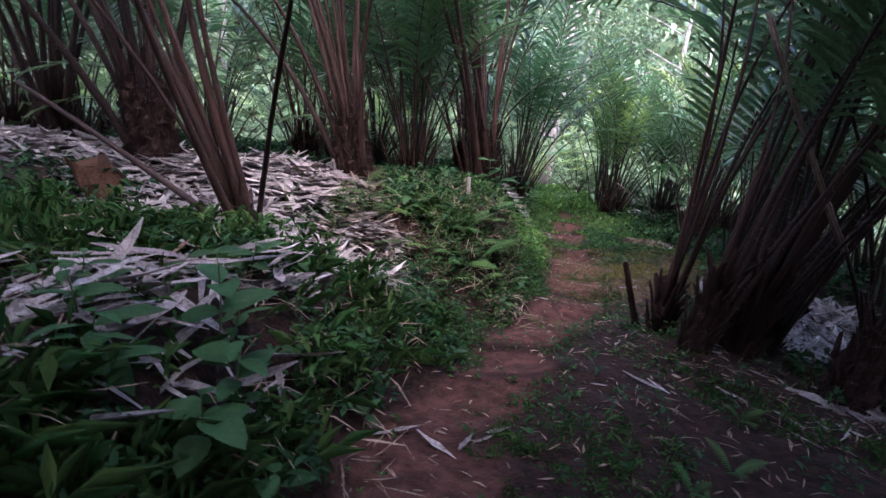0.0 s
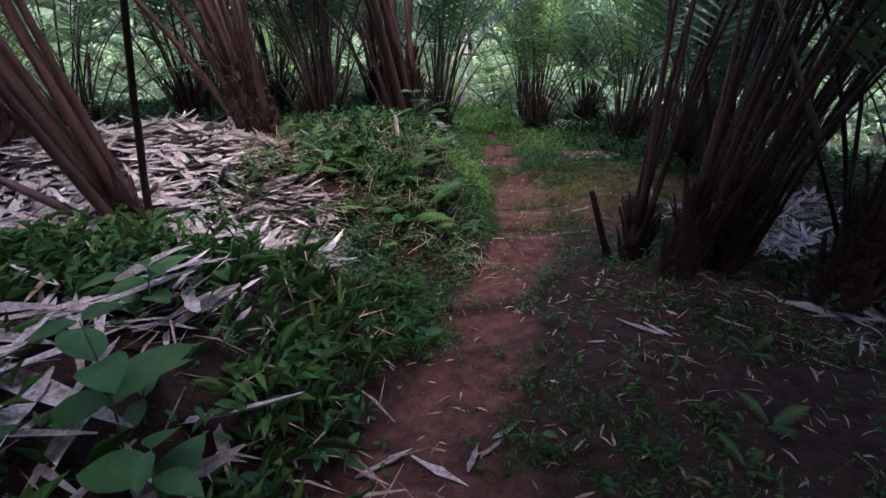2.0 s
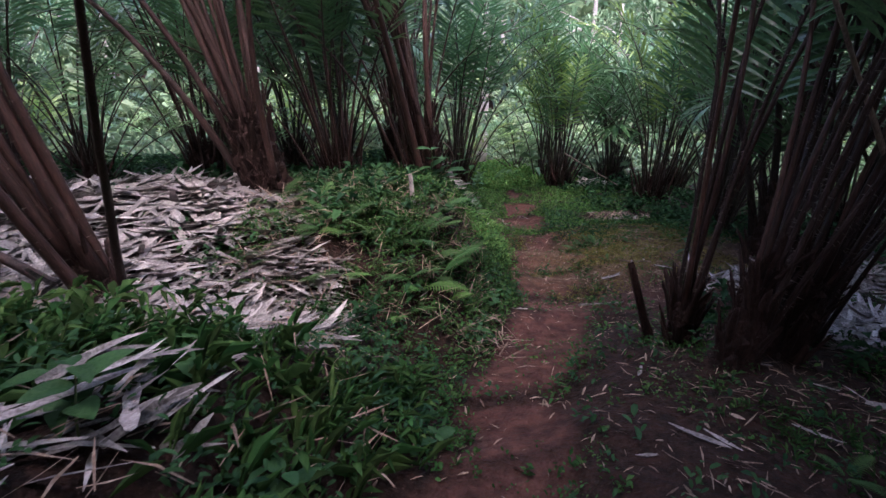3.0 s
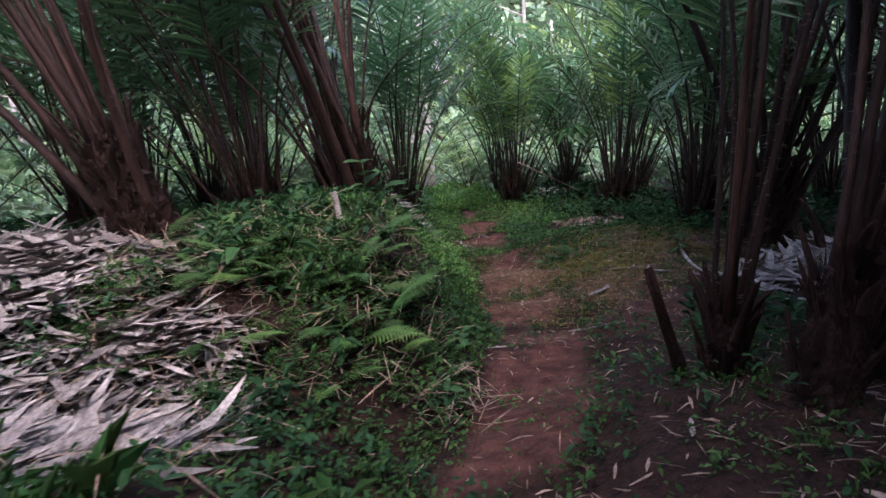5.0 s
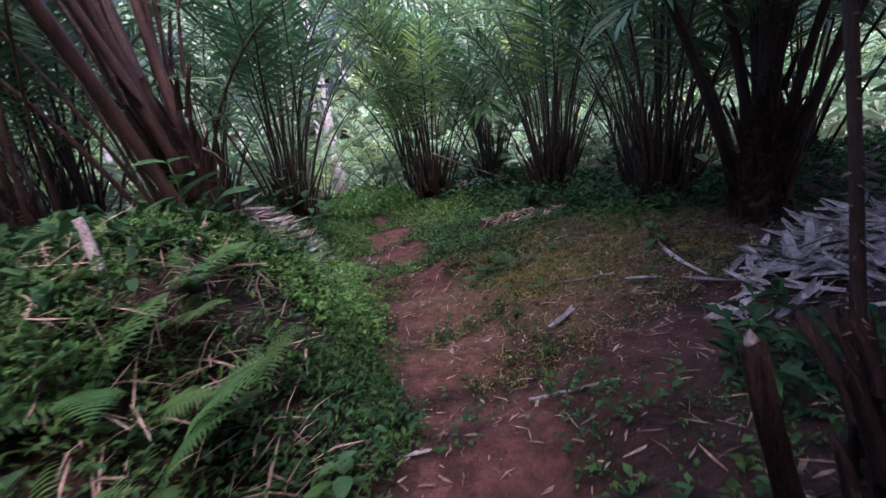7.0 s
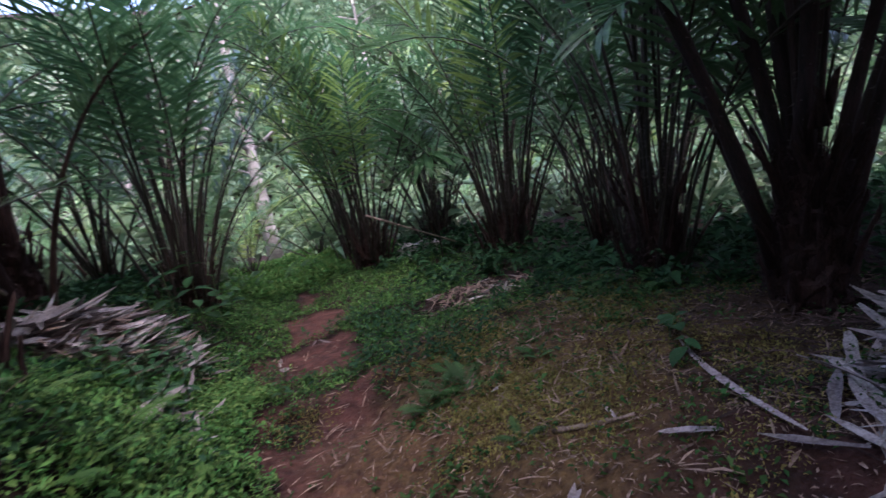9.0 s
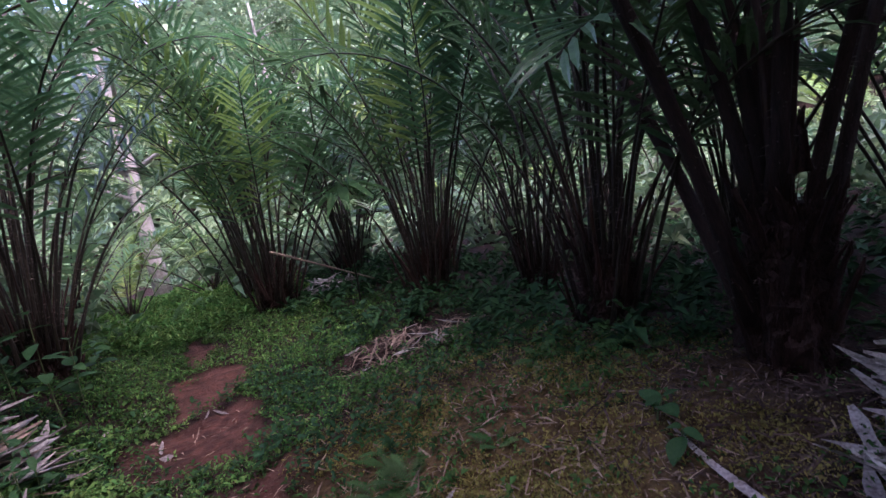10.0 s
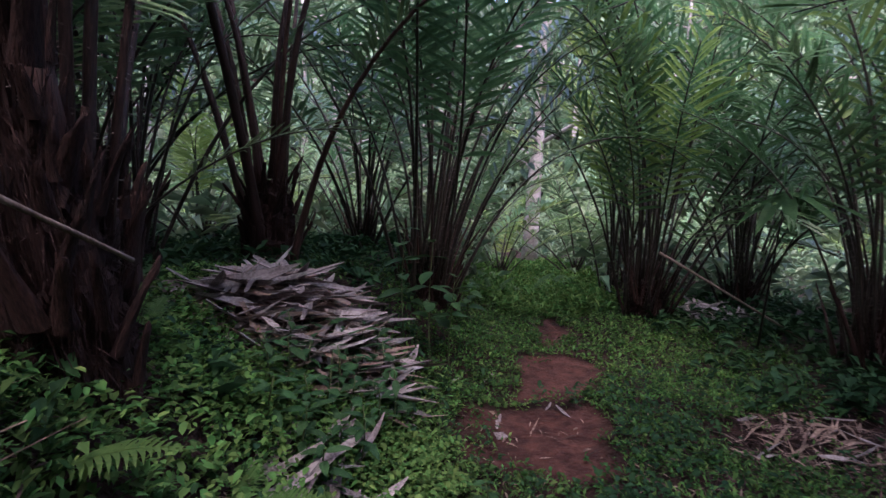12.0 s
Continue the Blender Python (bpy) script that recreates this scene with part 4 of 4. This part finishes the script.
tagged(strips_stuff("weed_twigs", 27, _x, _y, land(_x, _y) + _r.uniform(0.04, 0.17, _n), (0.08, 0.3), 0.024, LITTER_BROWN, flat=20), "brown dead stalks and leaf bits among weeds", "twigs", kind="stuff")


def dead_leaf(x, y, ln, az, wide=0.03, up=0.012, rx=0, ry=0, label="single pale dead leaf lying on the earth", seed=0):
    me = strip_mesh("dead_leaf", ln, wide, 0.06, seed + int(1000 * abs(x)), LITTER_ONE)
    ob = new("dead_leaf", me)
    ob.matrix_basis = pose(x, y, place_on(x, y, up), rx, ry, az)
    return tagged(ob, label, "dead leaf", "single dead leaves")


for q in ((-0.2, 2.33, 0.3, 20), (0.03, 2.24, 0.3, -50), (0.19, 2.27, 0.16, 65), (0.3, 2.33, 0.14, 30), (0.4, 2.42, 0.2, 25), (1.45, 3.05, 0.3, -55), (1.56, 3.02, 0.2, -60), (2.25, 2.68, 0.2, -60), (2.56, 6.12, 0.42, 30), (2.2, 9.35, 0.22, 80), (2.66, 9.55, 0.2, -70), (2.58, 9.65, 0.16, 60), (2.2, 10.0, 0.24, 65), (-0.8, 2.2, 0.2, -25), (-0.9, 3.2, 0.42, 40), (-0.78, 3.35, 0.3, 60), (1.9, 9.7, 0.24, 60), (0.75, 5.1, 0.2, 40), (0.3, 4.9, 0.16, 50), (1.3, 5.5, 0.15, -20), (1.25, 8.1, 0.4, 60), (1.4, 8.0, 0.42, 75), (1.15, 7.95, 0.36, 100), (2.9, 7.0, 0.1, 20), (3.0, 6.3, 0.12, 70)):
    dead_leaf(q[0], q[1], q[2], q[3], 0.009 + 0.03 * q[2])
dead_leaf(3.43, 6.03, 0.86, 60, 0.021, 0.03, label="long pale dead leaf sheath lying on dark earth")
_rd = random.Random(12)
for q in ((3.5, 5.55, 0.5, 40), (3.3, 5.45, 0.42, 75), (3.62, 5.72, 0.45, 20), (3.75, 5.5, 0.5, 55), (3.2, 5.62, 0.3, 110), (3.05, 5.95, 0.22, 130), (3.9, 5.75, 0.4, 95)):
    dead_leaf(q[0], q[1], q[2], q[3], 0.022, 0.03, _rd.uniform(-8, 8), _rd.uniform(-5, 5), "pale dead leaf on brown litter below a trunk", int(50 * q[0]))
for k in range(20):
    dead_leaf(_rd.uniform(-2.3, -0.85), _rd.uniform(1.35, 3.0), _rd.uniform(0.35, 0.75), _rd.choice((15, 30, 120, 100)) + _rd.uniform(-25, 25), _rd.uniform(0.022, 0.04), _rd.uniform(0.08, 0.2), _rd.uniform(-14, 14), _rd.uniform(-10, 10), "broad pale dead leaf lying across green weeds", k)
for k in range(16):
    dead_leaf(_rd.gauss(2.3, 0.75), _rd.gauss(3.0, 0.6), _rd.uniform(0.08, 0.26), _rd.uniform(0, 360), _rd.uniform(0.006, 0.014), 0.012, label="narrow pale dead leaf on dark trampled earth", seed=60 + k)
chip = mesh_ob("leaf_scrap", [(-0.035, -0.03, 0), (0.04, -0.028, 0.004), (0.036, 0.035, 0), (-0.03, 0.04, 0.005), (-0.035, -0.03, 0.006), (0.04, -0.028, 0.01), (0.036, 0.035, 0.006), (-0.03, 0.04, 0.011)], [(3, 2, 1, 0), (4, 5, 6, 7), (0, 1, 5, 4), (1, 2, 6, 5), (2, 3, 7, 6), (3, 0, 4, 7)], LITTER_ONE)
chip.matrix_basis = pose(2.19, 9.18, place_on(2.19, 9.18, 0.006), 4, 3, 20)
tagged(chip, "small square pale scrap lying on the bare trail", "leaf scrap")


# ---- sticks, stump, stub ----
def stick(name, a, b, r0, r1, mat, label, category="stick", bend=0.04, seed=1):
    rnd = random.Random(seed)
    a, b = Vector(a), Vector(b)
    n = 9
    side = (b - a).cross(Vector((0.2, 0.1, 1))).normalized()
    pts = [a.lerp(b, i / (n - 1)) + side * (bend * math.sin(math.pi * i / (n - 1)) + rnd.uniform(-0.006, 0.006)) for i in range(n)]
    V, F = tube(pts, [r0 + (r1 - r0) * i / (n - 1) + rnd.uniform(-0.001, 0.001) for i in range(n)], 7)
    return tagged(mesh_ob(name, V, F, mat, smooth=True), label, category)


stick("twig", (1.93, 5.58, place_on(1.93, 5.58, 0.02)), (2.22, 5.26, place_on(2.22, 5.26, 0.025)), 0.012, 0.008, LITTER_ONE, "pale dry twig lying across the trail", "twig", 0.01)
stick("twig", (2.8, 6.44, place_on(2.8, 6.44, 0.015)), (3.04, 6.2, place_on(3.04, 6.2, 0.02)), 0.012, 0.007, STICK, "thin brown twig lying on mossy earth", "twig", 0.02)
stick("dead_stalk", (-1.75, 4.25, place_on(-1.75, 4.25)), (-4.3, 5.3, 1.2), 0.035, 0.02, PETIOLE, "dark dead palm stalk leaning over dead leaves", "stalk", 0.05)
stick("dead_stalk", (-1.6, 4.28, place_on(-1.6, 4.28)), (-0.95, 3.0, 2.25), 0.026, 0.013, PETIOLE, "dark upright palm stalk beside a leaning clump", "stalk", 0.03)
stick("dead_stalk", (3.95, 11.2, 0.1), (5.3, 10.9, place_on(5.3, 10.9, 0.02)), 0.014, 0.01, STICK, "thin dry stalk leaning on a palm clump", "stalk", 0.02)
stick("dead_stalk", (3.0, 3.6, 0.75), (1.95, 3.6, 2.3), 0.014, 0.012, STICK, "pale dry stalk hanging across dark palm stalks", "stalk", 0.02)
stick("dead_stalk", (3.05, 3.62, 0.75), (2.02, 3.66, 2.3), 0.012, 0.01, STICK, "pale dry stalk hanging across dark palm stalks", "stalk", 0.03)
stick("dead_stalk", (0.82, 7.12, 0.81), (1.0, 7.52, 0.55), 0.008, 0.006, STICK, "pale dry stalk hanging from a palm base", "stalk", 0.03)
stick("pale_stake", (0.33, 5.98, place_on(0.33, 5.98, -0.03)), (0.31, 6.05, place_on(0.31, 6.05, 0.27)), 0.026, 0.02, LITTER_ONE, "short pale upright stake among herbs on the bank", "stake", 0.01)


def stub(x, y, top, lean, label):
    """A cut palm stalk: a tapered stub with a ragged slanting top."""
    V, F = tube([(0, 0, -0.06), (0.0, 0, 0.1), (-0.01, 0.0, 0.3 * top), (-0.02, 0.01, 0.7 * top), (-0.03, 0.01, top)], [0.044, 0.038, 0.031, 0.027, 0.025], 9)
    V = [Vector(v) for v in V]
    for k in range(9):
        V[-9 + k].z += 0.05 * math.sin(k * 2.4) + 0.03
    root = tagged(new("stalk_stub"), label, "stub")
    root.matrix_basis = pose(x, y, place_on(x, y), lean[0], lean[1], 0)
    mesh_ob("stub", V, F, BARK, root, True)
    cap = [(0.019 * math.cos(a) - 0.03, 0.019 * math.sin(a) + 0.01, top + 0.035 + 0.03 * math.sin(a * 2)) for a in np.linspace(0, 5.6, 9)] + [(-0.03, 0.01, top + 0.03)]
    mesh_ob("cut_end", cap, [(i, (i + 1) % 9, 9) for i in range(9)], LITTER_ONE, root, label="pale ragged cut end")
    return root


stub(1.9, 4.28, 0.66, (8, -20), "cut dark palm stalk stub beside a clump")


def stump(x, y):
    V, F = [], []
    rnd = random.Random(4)
    n, sides = 6, 14
    for i in range(n):
        f = i / (n - 1)
        for k in range(sides):
            a = 2 * math.pi * k / sides
            r = (0.24 - 0.08 * f) * (1 + 0.14 * math.sin(3 * a + f) + rnd.uniform(-0.08, 0.08))
            V.append((r * math.cos(a) - 0.15 * f, r * math.sin(a), -0.06 + 0.36 * f + (0.07 * math.sin(2 * a) if i == n - 1 else 0)))
    for i in range(n - 1):
        for k in range(sides):
            a, b = i * sides + k, i * sides + (k + 1) % sides
            F.append((a, b, b + sides, a + sides))
    F.append(tuple((n - 1) * sides + k for k in range(sides)))
    ob = mesh_ob("rotten_stump", V, F, material("rotten_wood", (0.03, 0.016, 0.01), (0.085, 0.042, 0.024), 6, 0.9, 0.15, 0.8, 40))
    ob.matrix_basis = pose(x, y, place_on(x, y), 0, -12, 0)
    return tagged(ob, "reddish brown rotten stump among dead leaves", "stump")


stump(-3.35, 5.1)


# ---- ferns and broad-leaved plants ----
def fern_frond(ln, seed, mat=None):
    rnd = random.Random(seed)
    V, F = [], []
    n = 18
    for i in range(n):
        f = (i + 0.6) / n
        x, z = ln * f * (1 - 0.12 * f), ln * (0.42 * f - 0.38 * f * f)
        for sg in (-1, 1):
            w = ln * 0.24 * math.sin(math.pi * min(1, 0.18 + 0.82 * f)) * rnd.uniform(0.88, 1.08)
            t = ln / n * 0.44
            b = len(V)
            V += [(x - t, 0, z), (x + t * 0.2 + w * 0.15, sg * w * 0.55, z + 0.03 * w), (x + w * 0.35, sg * w, z - 0.12 * w), (x + t, 0, z)]
            V.append((x + t * 0.9 + w * 0.2, sg * w * 0.5, z + 0.02 * w))
            F += [(b, b + 1, b + 4, b + 3), (b + 1, b + 2, b + 4)]
    b = len(V)
    for i in range(7):
        f = i / 6
        x, z = ln * f * (1 - 0.12 * f), ln * (0.42 * f - 0.38 * f * f)
        V += [(x, -0.0025, z), (x, 0.0025, z), (x, 0, z + 0.004)]
        if i:
            p = b + 3 * i
            F += [(p - 3, p - 2, p + 1, p), (p - 2, p - 1, p + 2, p + 1), (p - 1, p - 3, p, p + 2)]
    me = bpy.data.meshes.new("fern_frond")
    me.from_pydata(V, [], F)
    me.materials.append(mat or FERN)
    return me


FERN_BRIGHT = material("bright_fern_leaf", (0.05, 0.13, 0.03), (0.09, 0.19, 0.046), 4.0, 0.6, 0.2, 0.1, 40, 0.4, 0.2, hue=0.015)
FERNS = [fern_frond(0.42 + 0.05 * k, k) for k in range(4)]
FERNS_LIT = [fern_frond(0.42 + 0.05 * k, k + 4, FERN_BRIGHT) for k in range(3)]


def fern(x, y, n, size, seed, label="bright green fern with arching fronds on the bank", steep=35, meshes=None):
    rnd = random.Random(seed)
    root = tagged(new("fern"), label, "fern", "ferns")
    root.matrix_basis = pose(x, y, place_on(x, y, 0.0))
    for k in range(n):
        share("fern_frond", rnd.choice(meshes or FERNS), pose(0, 0, 0, 0, 0, 360 * k / n + rnd.uniform(-25, 25)) @ pose(0.01, 0, 0, rnd.uniform(-15, 15), -rnd.uniform(0, steep), 0) @ Matrix.Scale(size * rnd.uniform(0.75, 1.15), 4), root)
    return root


for k, (fx, fy, n, sz) in enumerate([(-0.93, 6.05, 5, 0.85), (0.32, 5.42, 5, 0.95), (0.1, 5.75, 5, 0.85), (0.55, 5.75, 4, 0.7), (-0.2, 5.9, 5, 0.8), (-0.55, 6.05, 4, 0.8), (0.45, 5.15, 4, 0.6), (0.8, 6.98, 4, 0.5), (1.12, 7.3, 4, 0.4), (4.1, 7.1, 5, 0.45), (3.9, 7.3, 5, 0.4), (4.3, 7.05, 5, 0.4), (3.2, 7.0, 4, 0.28), (4.25, 6.85, 4, 0.35), (2.95, 7.6, 4, 0.25), (2.7, 6.55, 5, 0.3), (2.75, 7.4, 6, 0.45), (2.85, 7.25, 6, 0.4), (2.62, 7.3, 5, 0.4), (2.9, 7.5, 5, 0.35), (-3.9, 4.7, 6, 1.1), (-4.3, 4.3, 5, 1.0), (1.6, 2.15, 3, 0.45), (1.98, 2.72, 3, 0.4), (1.25, 1.9, 3, 0.35), (0.0, 6.4, 5, 0.8), (0.2, 5.0, 5, 0.8), (0.55, 5.35, 5, 0.85), (-0.1, 5.45, 5, 0.9), (0.75, 5.6, 4, 0.7), (-0.35, 5.6, 5, 0.85), (0.35, 6.15, 5, 0.7), (-0.8, 5.7, 4, 0.7), (0.75, 6.3, 4, 0.6), (3.2, 13.9, 6, 1.1), (2.6, 13.4, 6, 1.0), (3.7, 14.6, 6, 1.3), (-1.3, 5.9, 4, 0.6), (0.6, 8.2, 5, 0.7), (2.3, 12.6, 6, 0.8)]):
    fern(fx, fy, n, sz, 500 + k, "green fern with arching fronds beside the trail" if fx > 1 else "bright green fern with arching fronds on the bank")


_rf = random.Random(31)
for k in range(22):
    fx, fy = _rf.uniform(-1.2, 0.75), _rf.uniform(4.7, 6.9)
    fern(fx, fy, _rf.choice((3, 4, 5)), _rf.uniform(0.5, 0.85), 570 + k, "dark green fern with narrow fronds among herbs", 25)
for k, (fx, fy, n, sz) in enumerate([(0.28, 4.95, 3, 0.75), (0.12, 4.7, 3, 0.7), (0.5, 5.0, 2, 0.6), (-0.15, 5.05, 3, 0.8), (-0.3, 5.5, 3, 0.7), (0.95, 7.2, 4, 0.7), (1.2, 7.55, 4, 0.6), (1.12, 6.95, 5, 0.6), (1.38, 7.2, 4, 0.45)]):
    fern(fx, fy, n, sz, 560 + k, "yellow-green fern with a few flat fronds on the bank", 12, FERNS_LIT)


def broad_leaf_mesh(ln, wide, seed, mat):
    """An oval leaf with a sunken midrib and a little wave, drawn along x."""
    n, V, F = 9, [], []
    for i in range(n):
        f = i / (n - 1)
        w = wide * math.sin(math.pi * f ** 0.8) ** 0.75 + 0.0015
        z = -0.22 * ln * f * f
        rip = 0.012 * ln * math.sin(9 * f + seed)
        V += [(ln * f, -w, z + 0.25 * w + rip), (ln * f, -w * 0.5, z + 0.16 * w), (ln * f, 0, z), (ln * f, w * 0.5, z + 0.16 * w), (ln * f, w, z + 0.25 * w - rip)]
    for i in range(n - 1):
        for k in range(4):
            a = i * 5 + k
            F.append((a, a + 1, a + 6, a + 5))
    me = bpy.data.meshes.new("leaf")
    me.from_pydata(V, [], F)
    me.materials.append(mat)
    me.polygons.foreach_set("use_smooth", [True] * len(me.polygons))
    return me


BROADS = [broad_leaf_mesh(0.17 + 0.02 * k, 0.045 + 0.007 * k, k, BROAD) for k in range(4)]
LONGS = [broad_leaf_mesh(0.2 + 0.03 * k, 0.035 + 0.004 * k, k + 9, BROAD) for k in range(3)]


def leafy_plant(x, y, height, pairs, size, seed, meshes, label, group="leafy plants", lean=(0, 0), low=0.3):
    """A stem with pairs of leaves, each pair turned against the next."""
    rnd = random.Random(seed)
    root = tagged(new("broadleaf_plant"), label, "plant", group)
    root.matrix_basis = pose(x, y, place_on(x, y, -0.02), lean[0], lean[1], rnd.uniform(0, 180))
    pts = [(0.02 * math.sin(3 * f), 0.015 * math.sin(4 * f + 1), height * f) for f in np.linspace(0, 1, 6)]
    V, F = tube(pts, [0.006 - 0.0035 * f for f in np.linspace(0, 1, 6)], 6)
    mesh_ob("stem", V, F, STEM, root, True)
    for k in range(pairs):
        f = low + (1 - low) * (k + 1) / pairs
        for s in (0, 180):
            az = 90 * (k % 2) + s + rnd.uniform(-22, 22)
            m = pose(0.02 * math.sin(3 * f), 0.015 * math.sin(4 * f + 1), height * f, 0, 0, az) @ pose(0.004, 0, 0, rnd.uniform(-15, 15), rnd.uniform(-28, 12), 0) @ Matrix.Scale(size * (1.1 - 0.45 * f * (k == pairs - 1)) * rnd.uniform(0.85, 1.15), 4)
            share("leaf", rnd.choice(meshes), m, root)
    return root


OVAL = "bright green plant with paired oval leaves on the bank"
for k, q in enumerate([(-0.82, 1.72, 0.5, 4, 0.95), (-1.02, 1.98, 0.6, 3, 0.95), (-0.86, 1.42, 0.36, 3, 0.85), (-0.62, 1.5, 0.2, 2, 0.8), (-1.45, 1.7, 0.3, 2, 0.7), (-0.5, 2.75, 0.22, 2, 0.8), (-1.1, 2.7, 0.3, 3, 0.8), (-0.35, 2.3, 0.16, 2, 0.6), (0.15, 3.35, 0.14, 2, 0.5)]):
    leafy_plant(q[0], q[1], q[2], q[3], q[4], 600 + k, BROADS, OVAL)
GRASSY = "dark green leafy weed with long drooping leaves on the bank"
_r2 = random.Random(9)
for k in range(20):
    gx = _r2.uniform(-2.6, -0.35)
    gy = _r2.uniform(1.2, 3.4)
    leafy_plant(gx, gy, _r2.uniform(0.12, 0.3), 3, _r2.uniform(0.6, 1.0), 640 + k, LONGS, GRASSY, "long-leaved weeds")
# bushy weeds beside the heap of dead leaves, further on
BUSH = "leafy green bush of paired leaves beside dead leaves"
for k in range(26):
    a = k * 2.4
    rr = 0.09 * math.sqrt(k)
    bx, by = (1.3 + rr * math.cos(a) * 0.65, 8.62 + rr * math.sin(a) * 1.5)
    leafy_plant(bx, by, _r2.uniform(0.22, 0.42), 5, _r2.uniform(0.32, 0.55), 700 + k, LONGS + BROADS[:2], BUSH, "bushy weeds")
for k, q in enumerate([(0.62, 6.85, 0.42, 3, 1.15), (0.78, 6.95, 0.3, 3, 1.0), (1.75, 9.75, 0.9, 6, 0.7), (1.9, 9.95, 0.7, 5, 0.7), (1.55, 9.9, 0.8, 5, 0.7), (3.5, 6.3, 0.12, 2, 0.5), (3.6, 6.42, 0.14, 2, 0.55), (2.1, 10.9, 0.5, 5, 0.6), (2.0, 8.3, 0.2, 3, 0.4), (0.95, 5.2, 0.25, 3, 0.5), (0.7, 4.7, 0.2, 3, 0.5)]):
    leafy_plant(q[0], q[1], q[2], q[3], q[4], 760 + k, BROADS, "green broad-leaved weed beside the trail", "trailside weeds")


# ---- one broad split leaf in front of the green clumps ----
def split_leaf(x, y, z):
    root = tagged(new("split_palm_leaf"), "broad pale green palm leaf split into wide fingers", "palm leaf")
    root.matrix_basis = pose(x, y, place_on(x, y))
    h = z - place_on(x, y)
    V, F = tube([(0, 0, 0), (0.03, -0.03, h * 0.5), (0.02, -0.12, h)], [0.012, 0.009, 0.005], 6)
    mesh_ob("stalk", V, F, PETIOLE_GREEN, root, True)
    me = broad_leaf_mesh(0.62, 0.055, 3, BROAD)
    for k in range(9):
        a = -200 + 220 * k / 8
        share("leaf_finger", me, pose(0.02, -0.12, h, 0, 0, a) @ pose(0, 0, 0, 0, 14 + 10 * math.sin(k), 0) @ Matrix.Scale(0.75 + 0.25 * math.sin(math.pi * k / 8), 4), root)
    return root


split_leaf(4.62, 10.6, 0.72)


# ---- trees beyond the grove ----
def tree(x, y, height, seed, label):
    rnd = random.Random(seed)
    rng = np.random.default_rng(seed)
    root = tagged(new("tree"), label, "tree", "trees beyond the grove")
    z = place_on(x, y, -0.2)
    root.matrix_basis = pose(x, y, z)
    pts = [(0.15 * math.sin(2 * f + seed), 0.12 * math.sin(3 * f), height * f) for f in np.linspace(0, 0.9, 8)]
    V, F = tube(pts, [0.2 * (1 - 0.75 * f) + 0.02 for f in np.linspace(0, 1, 8)], 9)
    mesh_ob("trunk", V, F, TRUNK, root, True)
    C = []
    for k in range(9):
        f = rnd.uniform(0.3, 0.95)
        a = rnd.uniform(0, 6.28)
        ln = height * 0.36 * (1.15 - f) + 0.8
        p0 = Vector((0.15 * math.sin(2 * f + seed), 0.12 * math.sin(3 * f), height * f * 0.9))
        p1 = p0 + Vector((math.cos(a) * ln, math.sin(a) * ln, ln * rnd.uniform(0.15, 0.6)))
        V, F = tube([p0, p0.lerp(p1, 0.5) + Vector((0, 0, 0.1)), p1], [0.06, 0.04, 0.015], 6)
        mesh_ob("limb", V, F, TRUNK, root, True)
        for _ in range(9):
            C.append(p0.lerp(p1, rnd.uniform(0.45, 1.1)) + Vector((rnd.gauss(0, 0.5), rnd.gauss(0, 0.5), rnd.gauss(0, 0.4))))
    spots = np.repeat(np.array([tuple(c) for c in C]), 9, axis=0) + rng.normal(0, 0.3, (len(C) * 9, 3))
    crown = cluster_leaves("crown", seed, spots, 4, (0.16, 0.34), 0.22, (-50, 40), (-0.1, 0.1), FARLEAF, "", "", 0.3, 0.1)
    crown.parent = root
    return root


tr = random.Random(77)
for k in range(16):
    a = radians(-52 + 104 * (k + tr.uniform(0.1, 0.9)) / 16)
    d = tr.uniform(24, 42)
    tree(2 + d * math.sin(a), 6 + d * math.cos(a), tr.uniform(8, 14), 800 + k, "pale-trunked leafy tree in open light beyond the palms")
# unseen trees behind the start of the walk, added to keep light off it
for k, (px, py) in enumerate([(-3.0, -4.5), (3.2, -5.0), (0.2, -7.0), (-6.5, -1.0), (7.0, -2.0), (-6.0, -6.5)]):
    tree(px, py, tr.uniform(9, 11), 840 + k, "unseen leafy tree added to shade the start of the walk")
tree(4.3, 19.5, 9.5, 860, "slender pale-trunked tree in open light beyond the trail")
